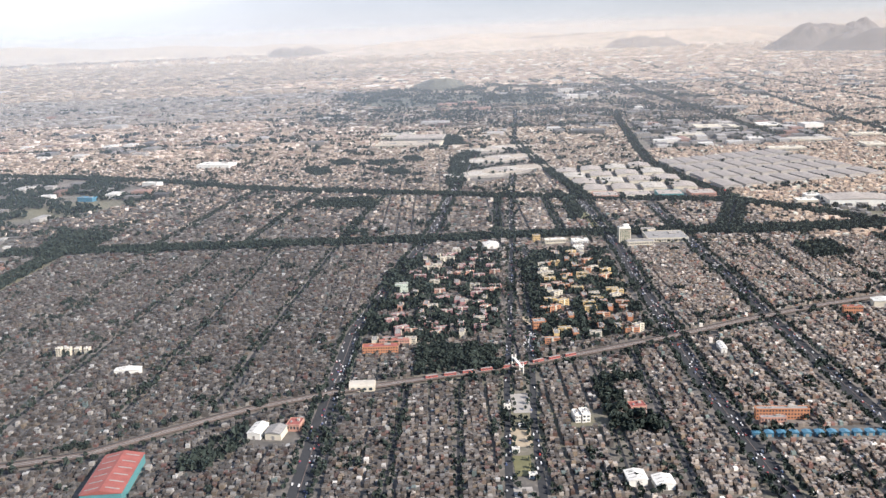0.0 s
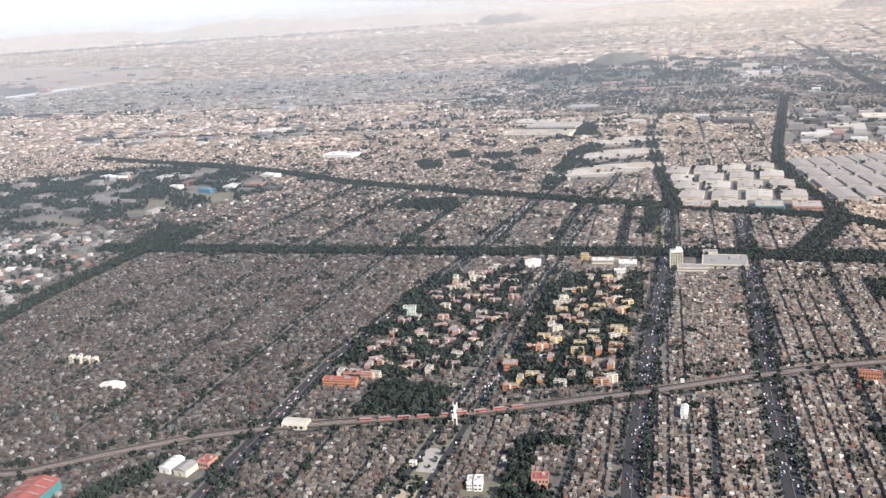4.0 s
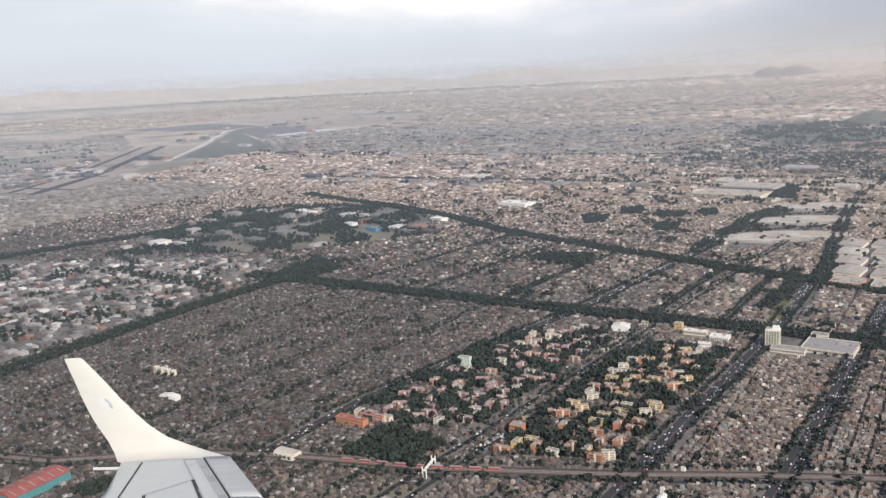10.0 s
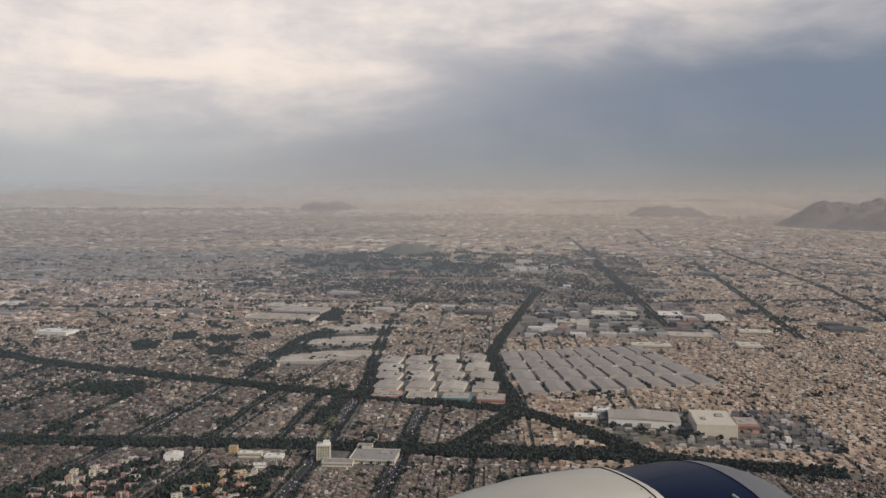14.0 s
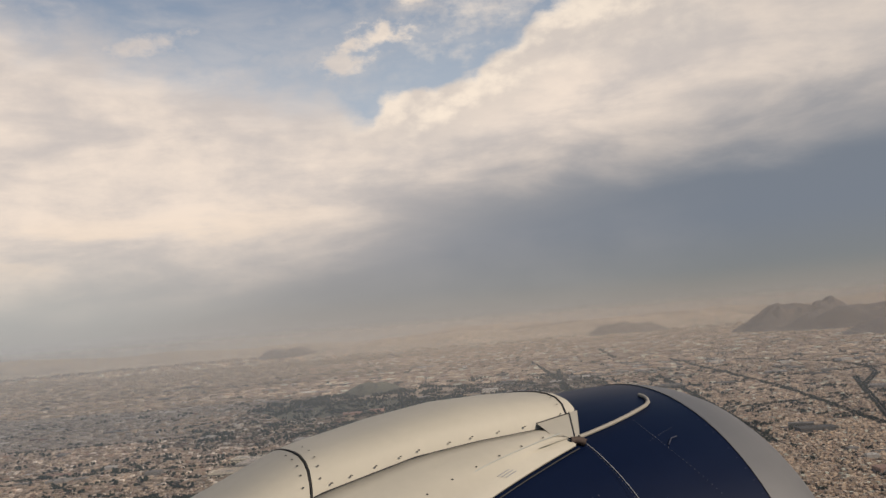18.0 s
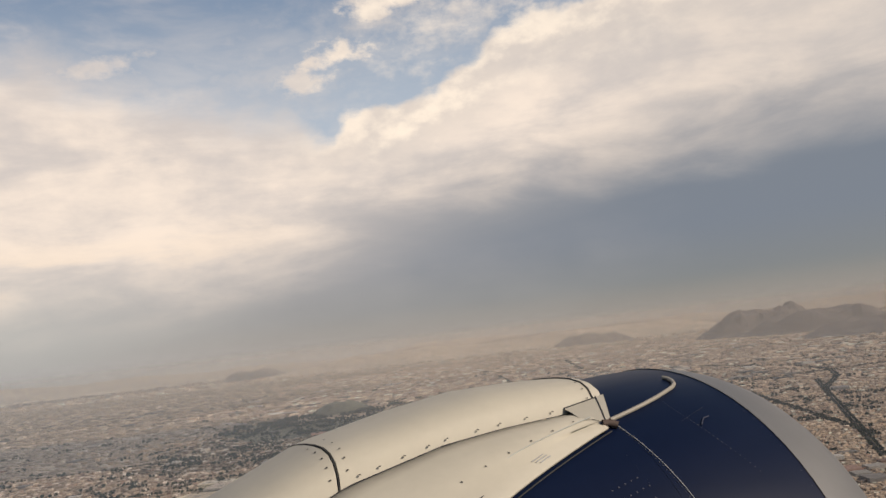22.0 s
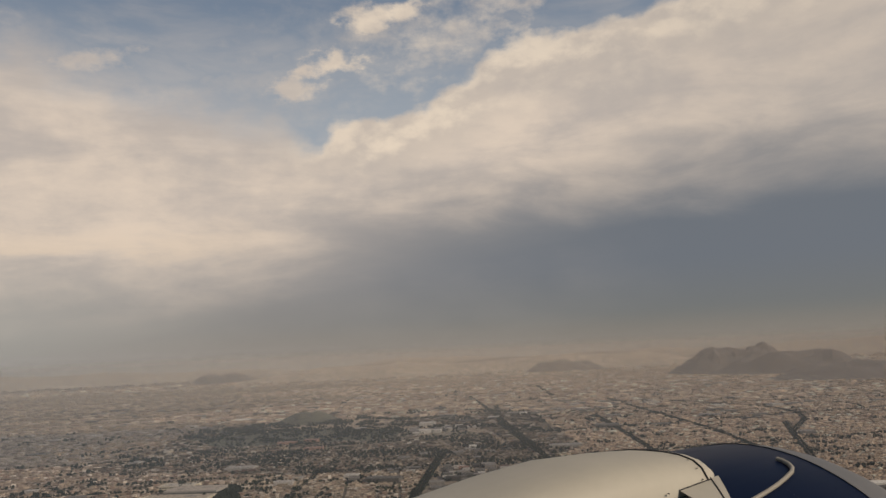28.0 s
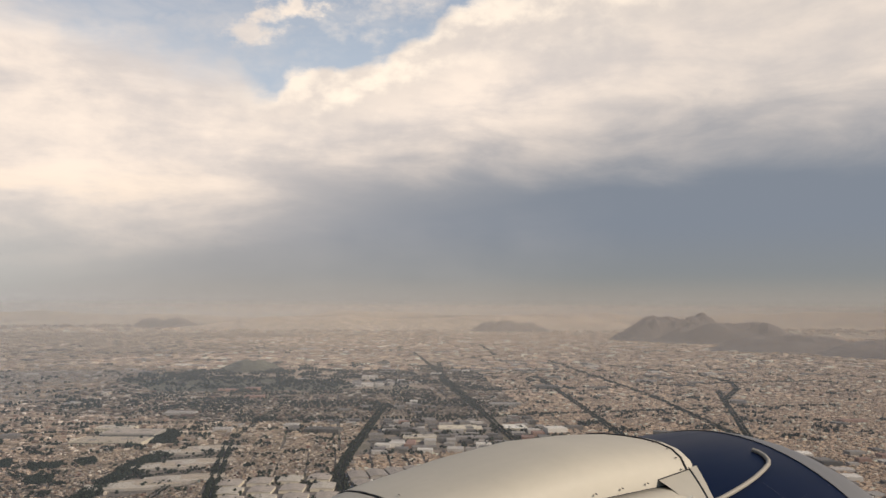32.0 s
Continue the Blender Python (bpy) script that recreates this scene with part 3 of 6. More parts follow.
DEPOTS = {
    "market": [(244, 738), (228, 915), (372, 970), (412, 786)],
    "sheds": [(26, 815), (94, 862), (92, 1120), (46, 1085)],
    "hyper": [(128, 712), (236, 702), (216, 912), (112, 880)],
    "big": [(292, 610), (292, 700), (440, 700), (440, 600)],
    "halls": [(-84, 1098), (8, 1096), (8, 1250), (-84, 1250)],
    "west": [(-600, 330), (-285, 330), (-290, 560), (-330, 660), (-560, 560)],
    "airport": [(-1203, 860), (-1020, 900), (-1210, 1400), (-1230, 1640), (-1500, 1860), (-1440, 2600), (-1900, 3300), (-3000, 3800), (-2600, 2250), (-1760, 1640), (-1400, 1200)],
    "fields": [(-100, 1720), (410, 1760), (400, 2010), (200, 2090), (-250, 2030)],
    "north": [(230, 1010), (480, 1030), (500, 1350), (290, 1350)],
}
# the quarter below the rocky hill: cloud shade put into house colours, dark trees, few bright fronts
QUARTER = [(-250, 1450), (-230, 2250), (-63, 2440), (272, 2560), (578, 2400), (520, 1467), (400, 1250), (60, 1300)]
PLOTS = [  # x, y, half width, half depth kept free for single buildings and courts
    (-35, 332, 8, 7), (-66, 292, 11, 9), (140, 578, 30, 26), (26, 284, 6, 40), (121, 291, 12, 6), (130, 277, 26, 5), (62, 247, 7, 7),
    (221, 415, 8, 6), (-112, 263, 9, 13), (45, 397, 6, 6), (-24, 468, 8, 5), (-175, 384, 8, 4), (122, 362, 3, 8), (32, 564, 8, 6), (275, 486, 8, 5),
    (-140, 360, 8, 4), (-292, 872, 10, 6), (-484, 871, 16, 6), (200, 405, 7, 5), (80, 570, 14, 7), (50, 296, 5, 7), (72, 300, 6, 9), (240, 540, 10, 10)]


def keep_clear(x, y, margin):
    """True where no house may stand."""
    bad = near_line(x, y, RAIL) < 5.5 + margin
    for pts, road, trees in AVENUES.values():
        lo, hi = np.min(pts, 0) - 30, np.max(pts, 0) + 30
        sel = (x > lo[0]) & (x < hi[0]) & (y > lo[1]) & (y < hi[1])
        if sel.any():
            sub = near_line(x[sel], y[sel], pts) < road / 2 + trees + margin
            bad[np.flatnonzero(sel)[sub]] = True
    for poly in (*WOODS.values(), *DEPOTS.values()):
        bad |= inside(x, y, poly)
    for px, py, a, b in PLOTS:
        bad |= (abs(x - px) < a + margin) & (abs(y - py) < b + margin)
    return bad


def in_view(x, y, wide=0.0):
    """The part of the city that the flight looks over."""
    a = np.degrees(np.arctan2(x - 120, y + 60))
    return (a > -62 - wide) & (a < 39 + wide) & (y > 150)


def sheet(name, radius):
    """The ground: one round sheet out to the horizon, finer near the middle."""
    rings = [0, 60, 140, 300, 600, 1000, 1700, 2600, 3600, radius]
    k = 96
    v, f = [(EYE.x, EYE.y, 0)], []
    for r in rings[1:]:
        v += [(EYE.x + r * math.cos(2 * math.pi * i / k), EYE.y + r * math.sin(2 * math.pi * i / k), 0) for i in range(k)]
    for j in range(len(rings) - 2):
        for i in range(k):
            a, b = 1 + j * k + i, 1 + j * k + (i + 1) % k
            f.append((a, a + k, b + k, b))
    me = bpy.data.meshes.new(name)
    me.from_pydata(v, [], f + [(0, 1 + i, 1 + (i + 1) % k) for i in range(k)])
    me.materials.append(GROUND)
    return tagged(new(name, me), "flat dusty ground of a wide city basin", "ground", kind="structure")


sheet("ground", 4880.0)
for name, (pts, width, trees) in AVENUES.items():
    tagged(part("road", ribbon(dense(pts), width, 0.06), ASPHALT), "worn dark asphalt avenue through the city", "road", "avenues", "structure")

# ---------------------------------------------------------------- houses beyond count


def leafy(x, y):
    """Uneven patches: high where trees stand between the blocks of the estates, low where small houses do."""
    return np.array([noise.noise((a * 0.075, b * 0.06, 7.0)) for a, b in zip(x, y)]) if len(x) else np.zeros(0)


def house_field(cell, lo_y, hi_y, lo_x, hi_x, block, street, jitter):
    """Rows of small flat-roofed houses in blocks cut by narrow streets."""
    xs, ys = np.arange(lo_x, hi_x, cell), np.arange(lo_y, hi_y, cell * 1.1)
    x, y = [a.ravel() for a in np.meshgrid(xs, ys)]
    sel = in_view(x, y)
    x, y = x[sel], y[sel]
    # blocks in districts, each with its own turn of the grid
    d = (np.floor((x + 900) / 310) * 7 + np.floor(y / 260) * 13).astype(int)
    off = (d * 37 % 17) / 17.0
    wide = block * (0.8 + 0.5 * off)
    long = wide * (2.4 + 1.5 * off)
    gx, gy = np.mod(x + off * 40, wide), np.mod(y + 0.06 * x + off * 90, long)
    free = (gx > street) & (gy > street * 1.15)
    free &= ~keep_clear(x, y, cell * 0.45)
    for poly in ESTATES.values():
        k = np.flatnonzero(free & inside(x, y, poly))
        free[k] = leafy(x[k], y[k]) < -0.16
    free &= rng.random(x.shape) > 0.035
    x, y = x[free], y[free]
    x = x + rng.normal(0, jitter, x.shape)
    y = y + rng.normal(0, jitter, x.shape)
    return x, y


def houses(name, x, y, cell, mat, high, top):
    n = len(x)
    sx, sy = cell * rng.uniform(0.72, 1.16, n), cell * rng.uniform(0.74, 1.26, n)
    h = high * rng.choice([0.5, 0.75, 0.9, 1.0, 1.3, 1.75], n) * rng.uniform(0.85, 1.15, n)
    turn = rng.normal(0, 0.05, n) - 0.03
    parts = [box_arrays(x, y, 0, sx, sy, h, turn)]
    if top:  # stair heads and tanks on the roofs
        k = rng.random(n) < 0.3
        parts.append(box_arrays(x[k] + sx[k] * rng.uniform(-0.25, 0.25, k.sum()), y[k] + sy[k] * rng.uniform(-0.25, 0.25, k.sum()), h[k] - 0.02,
                                sx[k] * rng.uniform(0.2, 0.5, k.sum()), sy[k] * rng.uniform(0.2, 0.45, k.sum()), rng.uniform(0.3, 0.7, k.sum()), turn[k]))
    ob = part(name, join(parts), mat)
    return tagged(ob, "crowded grey and brown flat-roofed concrete houses", "houses", kind="stuff")


x, y = house_field(1.5, 195, 560, -420, 440, 9.6, 0.85, 0.17)
near = (x > -43) & (x < 13) & (y < 262)
order = np.argsort(y[near])[:200]
near_x, near_y = x[near][order], y[near][order]
rest = np.ones(len(x), bool)
rest[np.flatnonzero(near)[order]] = False
x, y = x[rest], y[rest]


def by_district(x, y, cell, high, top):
    """Houses coloured darker in the west for cloud shade, brighter in the east for sun, mixed where they meet."""
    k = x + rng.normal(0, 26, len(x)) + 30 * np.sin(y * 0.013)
    # paler colours take over with distance: haze put into the paint
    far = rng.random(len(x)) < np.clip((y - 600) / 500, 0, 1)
    in_quarter = inside(x, y, QUARTER) & (rng.random(len(x)) < 0.85)
    if in_quarter.any():
        houses("houses", x[in_quarter], y[in_quarter], cell, SHADED_HOUSE, high, top)
        x, y, k, far = x[~in_quarter], y[~in_quarter], k[~in_quarter], far[~in_quarter]
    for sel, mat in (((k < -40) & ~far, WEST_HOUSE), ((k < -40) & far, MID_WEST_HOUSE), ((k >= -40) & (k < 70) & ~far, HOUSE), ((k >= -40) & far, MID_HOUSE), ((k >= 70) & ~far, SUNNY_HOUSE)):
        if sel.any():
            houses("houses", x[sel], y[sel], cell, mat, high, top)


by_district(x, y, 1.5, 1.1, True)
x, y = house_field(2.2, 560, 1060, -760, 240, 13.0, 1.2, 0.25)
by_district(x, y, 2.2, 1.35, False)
x, y = house_field(3.1, 560, 1060, 240, 1050, 17.0, 1.2, 0.35)
houses("houses", x, y, 3.1, EAST_HOUSE, 1.7, False)
x, y = house_field(5.2, 1060, 1560, -1500, 60, 30.0, 2.6, 0.7)
by_district(x, y, 5.2, 2.0, False)
x, y = house_field(4.3, 1060, 1560, 60, 1250, 26.0, 1.9, 0.5)
by_district(x[x < 330], y[x < 330], 4.3, 2.0, False)
in_quarter = inside(x, y, QUARTER)
houses("houses", x[(x >= 330) & ~in_quarter], y[(x >= 330) & ~in_quarter], 4.3, EAST_HOUSE, 1.9, False)
houses("houses", x[(x >= 330) & in_quarter], y[(x >= 330) & in_quarter], 4.3, SHADED_HOUSE, 1.9, False)
x, y = house_field(8.4, 1560, 2300, -2300, 1700, 38.0, 3.8, 1.0)
in_quarter = inside(x, y, QUARTER)
houses("houses", x[in_quarter], y[in_quarter], 8.4, SHADED_HOUSE, 2.6, False)
x, y = x[~in_quarter], y[~in_quarter]
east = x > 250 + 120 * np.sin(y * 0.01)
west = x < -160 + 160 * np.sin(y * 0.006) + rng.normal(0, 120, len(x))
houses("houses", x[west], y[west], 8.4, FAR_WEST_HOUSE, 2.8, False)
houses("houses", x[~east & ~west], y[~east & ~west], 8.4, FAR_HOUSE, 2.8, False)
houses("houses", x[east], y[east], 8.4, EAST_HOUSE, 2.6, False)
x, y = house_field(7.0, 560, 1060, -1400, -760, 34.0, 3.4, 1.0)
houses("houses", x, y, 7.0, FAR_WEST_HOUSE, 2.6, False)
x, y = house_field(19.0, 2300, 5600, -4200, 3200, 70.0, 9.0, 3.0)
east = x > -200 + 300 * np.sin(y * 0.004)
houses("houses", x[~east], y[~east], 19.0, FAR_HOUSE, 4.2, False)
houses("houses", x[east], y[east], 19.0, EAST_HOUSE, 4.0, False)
# the last miles of the basin: long rows that thin out towards the horizon
x, y = [a.ravel() for a in np.meshgrid(np.arange(-9500, 7200, 46.0), np.arange(5650, 11600, 210.0))]
x, y = x + rng.normal(0, 18, x.shape), y + rng.normal(0, 80, x.shape)
k = in_view(x, y) & (np.hypot(x - 218, y - 68) < 11900) & (rng.random(x.shape) < 0.8)
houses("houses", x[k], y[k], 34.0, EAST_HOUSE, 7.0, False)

# ---------------------------------------------------------------- trees


def tree_arrays(x, y, size, z=0.0, leaves=9):
    """Crowns of loose leafy clumps, each a small bent patch, for many trees at once."""
    n = len(x)
    c = np.repeat(np.stack([x, y, size * 0.62 + z], 1), leaves, 0)
    r = np.repeat(size, leaves)
    d = rng.normal(size=(n * leaves, 3))
    d /= np.linalg.norm(d, axis=1)[:, None]
    d[:, 2] *= 0.8
    mid = c + d * r[:, None] * rng.uniform(0.2, 0.55, (n * leaves, 1))
    a = np.cross(d, rng.normal(size=d.shape))
    a /= np.linalg.norm(a, axis=1)[:, None]
    b = np.cross(d, a)
    s = r[:, None] * rng.uniform(0.22, 0.42, (n * leaves, 1))
    bend = d * s * 0.45
    v = np.stack([mid - a * s - bend, mid - b * s * 0.8, mid + a * s - bend, mid + b * s * 0.9 + bend * 0.3], 1).reshape(-1, 3) * S
    f = np.arange(n * leaves * 4).reshape(-1, 4)
    return v, f


def scatter_line(pts, inner, outer, every):
    p = dense(pts, every)
    d = np.gradient(p, axis=0)
    nrm = np.stack([-d[:, 1], d[:, 0]], 1) / np.linalg.norm(d, axis=1)[:, None]
    out = []
    for side in (1, -1):
        for k in range(max(1, int((outer - inner) / 1.6))):
            w = inner + 0.4 + 1.6 * k
            out.append(p + nrm * side * w + rng.normal(0, 0.5, p.shape))
    q = np.concatenate(out)
    return q[rng.random(len(q)) < 0.88]


def woods_in(poly, step, gaps=0.0):
    lo, hi = np.min(poly, 0), np.max(poly, 0)
    x, y = [a.ravel() for a in np.meshgrid(np.arange(lo[0], hi[0], step), np.arange(lo[1], hi[1], step))]
    k = inside(x, y, poly) & (rng.random(x.shape) < 0.8)
    if gaps:
        k &= np.array([noise.noise((a * 0.022, b * 0.03, 3.0)) > gaps for a, b in zip(x, y)])
    return np.c_[x[k], y[k]] + rng.normal(0, step * 0.3, (k.sum(), 2))


def grow(name, spots, lo, hi, label, leaves=9):
    spots = np.asarray(spots)
    ob = part(name, tree_arrays(spots[:, 0], spots[:, 1], rng.uniform(lo, hi, len(spots)), leaves=leaves), LEAF)
    return tagged(ob, label, "trees", kind="stuff")


for name, (pts, width, trees) in AVENUES.items():
    if trees:
        far = name.startswith("far")
        thin = name.startswith(("side", "park", "school")) and not name.endswith(("five", "six", "seven", "twelve"))
        open_row = name.startswith(("canal", "east", "west_avenue", "side", "lane"))
        spots = scatter_line(pts, width / 2 + (0.2 if trees > 3.5 else 0.6), width / 2 + trees, 6.0 if far else (4.5 if thin else 3.0 if open_row else 2.2))
        grow("trees", spots, 2.8 if far else (1.6 if thin else 1.9 if open_row else 2.2), 5.0 if far else (2.8 if thin else 3.2 if open_row else 3.9), "dark green street trees along an avenue")
for name, poly in WOODS.items():
    grow("trees", woods_in(poly, 9.0 if name == "hill" else (4.4 if name == "lake" else 2.7), -0.1 if name == "lake" else 0.16 if name == "hill" else 0.0), *((6.0, 9.0) if name == "hill" else (3.2, 5.2) if name == "lake" else (2.5, 4.4)), "dense dark green trees in a park")
for a in (1 / 3, 2 / 3):
    p, q = [tuple(DEPOTS["sheds"][k][c] + (DEPOTS["sheds"][m][c] - DEPOTS["sheds"][k][c]) * a for c in (0, 1)) for k, m in ((0, 3), (1, 2))]
    grow("trees", scatter_line([p, q], 0.3, 1.6, 3.0), 1.8, 3.0, "dark green trees in a lane between storage halls")
s = woods_in(QUARTER, 9.0)
s = s[np.array([noise.noise((a * 0.012, b * 0.007, 3.0)) for a, b in s]) > 0.12]
grow("trees", s, 4.0, 7.5, "dark trees in belts between dark houses", 6)
for poly in ESTATES.values():
    s = woods_in(poly, 2.7)
    s = s[leafy(s[:, 0], s[:, 1]) > -0.2]
    grow("trees", s[rng.random(len(s)) < 0.85], 2.6, 4.8, "dark green trees between apartment blocks")


def loose_trees(n, lo_x, hi_x, lo_y, hi_y, lo, hi):
    """Trees in clusters in yards and small squares."""
    cx, cy = rng.uniform(lo_x, hi_x, n), rng.uniform(lo_y, hi_y, n)
    k = rng.integers(1, 9, n)
    x = np.repeat(cx, k) + rng.normal(0, 3.0, k.sum()) * hi / 3.5
    y = np.repeat(cy, k) + rng.normal(0, 3.0, k.sum()) * hi / 3.5
    sel = in_view(x, y) & ~inside(x, y, DEPOTS["airport"])
    grow("trees", np.c_[x[sel], y[sel]], lo, hi, "scattered green trees in yards between houses", 6 if hi > 5 else 9)


loose_trees(520, -420, 440, 195, 560, 1.8, 3.4)
loose_trees(520, -760, 640, 560, 1060, 2.2, 4.2)
loose_trees(520, -2300, 1500, 1060, 2100, 4.0, 8.0)
loose_trees(420, -420, 420, 600, 1300, 2.6, 4.9)
loose_trees(800, -300, 900, 1060, 2300, 3.4, 6.5)
loose_trees(300, -2600, 2200, 2100, 4200, 5.0, 9.0)

# ---------------------------------------------------------------- dusty air


def haze_ring(radius, top, alpha, full, tint):
    k = 128
    v = [(EYE.x + r * math.cos(2 * math.pi * i / k), EYE.y + r * math.sin(2 * math.pi * i / k), z) for r, z in ((radius, 0.0), (radius + 1.2 * top, top)) for i in range(k)]
    f = [(i, (i + 1) % k, k + (i + 1) % k, k + i) for i in range(k)]
    me = raw_mesh("haze", v, f, haze_material(top, full, alpha, tint))
    for p in me.polygons:
        p.use_smooth = True
    return tagged(new("haze", me), "thin veil of dusty warm air over the city", "haze", "layers of haze", "structure")


COOL, MILD, WARM = (0.42, 0.45, 0.50, 1), (0.57, 0.535, 0.495, 1), (0.50, 0.435, 0.37, 1)
for ring in ((105, 84, 0.020, 24, COOL), (175, 76, 0.040, 24, COOL), (290, 73, 0.070, 24, COOL), (470, 71, 0.115, 20, COOL), (760, 70, 0.15, 18, MILD), (1200, 71, 0.19, 18, WARM), (1900, 80, 0.24, 18, WARM), (3000, 104, 0.36, 20, WARM)):
    haze_ring(*ring)

# ---------------------------------------------------------------- the airliner: wing and engine beside the window

# forward, outward and upward of the airliner
FORWARD, OUTWARD, UPWARD = Vector((0.902, 0.4302, -0.0366)), Vector((-0.4314, 0.9014, -0.0366)), Vector((0.0173, 0.0488, 0.9987))


def aircraft_paint(name, colour, rough=0.35, coat=0.3, dirt=0.08, metal=0.0, spec=0.5):
    m, n = material(name)
    p = n.add("ShaderNodeTexCoord").outputs["Object"]
    streak = n.add("ShaderNodeVectorMath", {0: p, 1: (0.6, 3.0, 3.0)}, operation="MULTIPLY").outputs[0]
    a, b = n.noise(streak, 1.6, 5.0), n.noise(p, 28.0, 3.0)
    f = n.math("ADD", n.math("MULTIPLY", n.math("SUBTRACT", a, 0.5), 2 * dirt), n.math("MULTIPLY", n.math("SUBTRACT", b, 0.5), dirt))
    c = n.add("ShaderNodeHueSaturation", {"Value": n.math("ADD", 1.0, f), "Saturation": 1.0, "Color": (*colour, 1)}).outputs[0]
    close(n, c, n.math("ADD", rough, n.math("MULTIPLY", n.math("SUBTRACT", a, 0.5), 0.2)), metal, b, 0.02, 0.002, coat, spec)
    return m


AIR_WHITE = aircraft_paint("white_aircraft_paint", (0.50, 0.485, 0.435))
FAIRING_WHITE = aircraft_paint("cream_white_cowl_paint", (0.43, 0.405, 0.345), 0.62, 0.0, 0.1)
WING_GREY = aircraft_paint("pale_grey_wing_paint", (0.50, 0.515, 0.49), 0.5, 0.1, 0.1)
SLAT_GREY = aircraft_paint("grey_slat_paint", (0.41, 0.42, 0.405), 0.5, 0.1, 0.22)
STRIP_GREY = aircraft_paint("sealed_grey_strip", (0.36, 0.375, 0.36), 0.55, 0.0, 0.2)
NAVY = aircraft_paint("navy_blue_cowl_paint", (0.0026, 0.0072, 0.027), 0.42, 0.0, 0.15, spec=0.14)
DULL_BLUE = aircraft_paint("worn_blue_fastener", (0.035, 0.04, 0.07), 0.5, 0.0, 0.1)
LIP_METAL = aircraft_paint("bare_metal_lip", (0.17, 0.17, 0.175), 0.5, 0.0, 0.08, 0.5)
BEAD = aircraft_paint("worn_sealant_bead", (0.29, 0.27, 0.235), 0.6, 0.0, 0.2)
SEAM_SHADE = aircraft_paint("dark_gap_and_shade", (0.03, 0.03, 0.032), 0.8, 0.0, 0.1)
BRACKET = aircraft_paint("rusty_dark_bracket", (0.08, 0.055, 0.045), 0.7, 0.0, 0.3)
MARK = aircraft_paint("faded_grey_stencil", (0.30, 0.31, 0.32), 0.6, 0.0, 0.1)
RED_MARK = aircraft_paint("faded_red_mark", (0.35, 0.08, 0.07), 0.6, 0.0, 0.1)
EMBLEM = aircraft_paint("pale_grey_emblem", (0.50, 0.50, 0.48), 0.45, 0.2, 0.1)

airliner = new("airliner")
airliner.matrix_basis = Matrix.Translation(EYE) @ Matrix((FORWARD, OUTWARD, UPWARD)).transposed().to_4x4()
tagged(airliner, "white jet airliner in flight with winglet and navy blue engine", "airliner")


def loft(rows, closed=False):
    """Quads between rows of points of equal number."""
    rows = np.asarray(rows, float)
    m, k = rows.shape[:2]
    f = []
    for i in range(m - 1):
        for j in range(k if closed else k - 1):
            a, b = i * k + j, i * k + (j + 1) % k
            f.append((a, b, b + k, a + k))
    return rows.reshape(-1, 3), f


def smooth_part(name, data, mat, parent, label="", thick=0.0, flip=False):
    me = raw_mesh(name, *data, mat)
    for p in me.polygons:
        p.use_smooth = True
    bm = bmesh.new()
    bm.from_mesh(me)
    bmesh.ops.recalc_face_normals(bm, faces=bm.faces)
    bm.to_mesh(me)
    bm.free()
    ob = new(name, me)
    ob.parent = parent
    if thick:
        mod = ob.modifiers.new("thickness", "SOLIDIFY")
        mod.thickness, mod.offset = thick, -1.0
    return tagged(ob, label) if label else ob


# the engine: a body of revolution about its own axis
AXIS_Y, AXIS_Z = 3.03, -1.066
COWL_X, COWL_R = [-1.6, -0.5, 0.0, 0.53, 0.913, 1.266, 1.506, 1.76, 2.0, 2.2, 2.375], [0.05, 0.06, 0.24, 0.62, 0.785, 0.872, 0.918, 0.965, 1.005, 1.027, 1.03]


def cowl_radius(x):
    return float(np.mean(np.interp(x + np.linspace(-0.26, 0.26, 15), COWL_X, COWL_R)))


def revolve(xs, rs, lo=0.0, hi=360.0, k=96):
    ang = np.radians(np.linspace(lo, hi, k))
    return loft([[(x, AXIS_Y - r * math.sin(a), AXIS_Z + r * math.cos(a)) for a in ang] for x, r in zip(xs, rs)])


def on_cowl(x, y, lift=0.0):
    """The place on the cowl's upper side at a station and a breadth."""
    r = cowl_radius(x) + lift
    return (x, y, AXIS_Z + math.sqrt(max(r * r - (AXIS_Y - y) ** 2, 0)))


engine = part("engine", revolve(np.linspace(-0.5, 0.6, 8), [cowl_radius(x) * 0.94 for x in np.linspace(-0.5, 0.6, 8)]), FAIRING_WHITE, airliner, "turbofan engine with navy blue cowl under the wing")
smooth_part("fan_cowl", revolve(np.linspace(-0.4, 1.79, 30), [cowl_radius(x) for x in np.linspace(-0.4, 1.79, 30)], 31.0, 329.0), NAVY, engine, "glossy navy blue fan cowl")
smooth_part("cowl_band", revolve(np.linspace(1.79, 1.861, 4), [cowl_radius(x) for x in np.linspace(1.79, 1.861, 4)]), NAVY, engine, "navy blue band ahead of the fan cowl")
smooth_part("inlet_cowl", revolve(np.linspace(1.862, 2.375, 12), [cowl_radius(x) for x in np.linspace(1.862, 2.375, 12)]), NAVY, engine, "glossy navy blue inlet cowl")
lip_x, lip_r = [2.375, 2.46, 2.54, 2.61, 2.66, 2.70, 2.72, 2.71, 2.67, 2.6, 2.45], [1.031, 1.022, 1.005, 0.98, 0.95, 0.915, 0.88, 0.845, 0.815, 0.795, 0.78]
smooth_part("inlet_lip", revolve(lip_x, lip_r), LIP_METAL, engine, "bare grey metal lip of the air inlet")
smooth_part("inlet_duct", revolve([2.45, 2.0, 1.6], [0.78, 0.77, 0.76]), SLAT_GREY, engine)
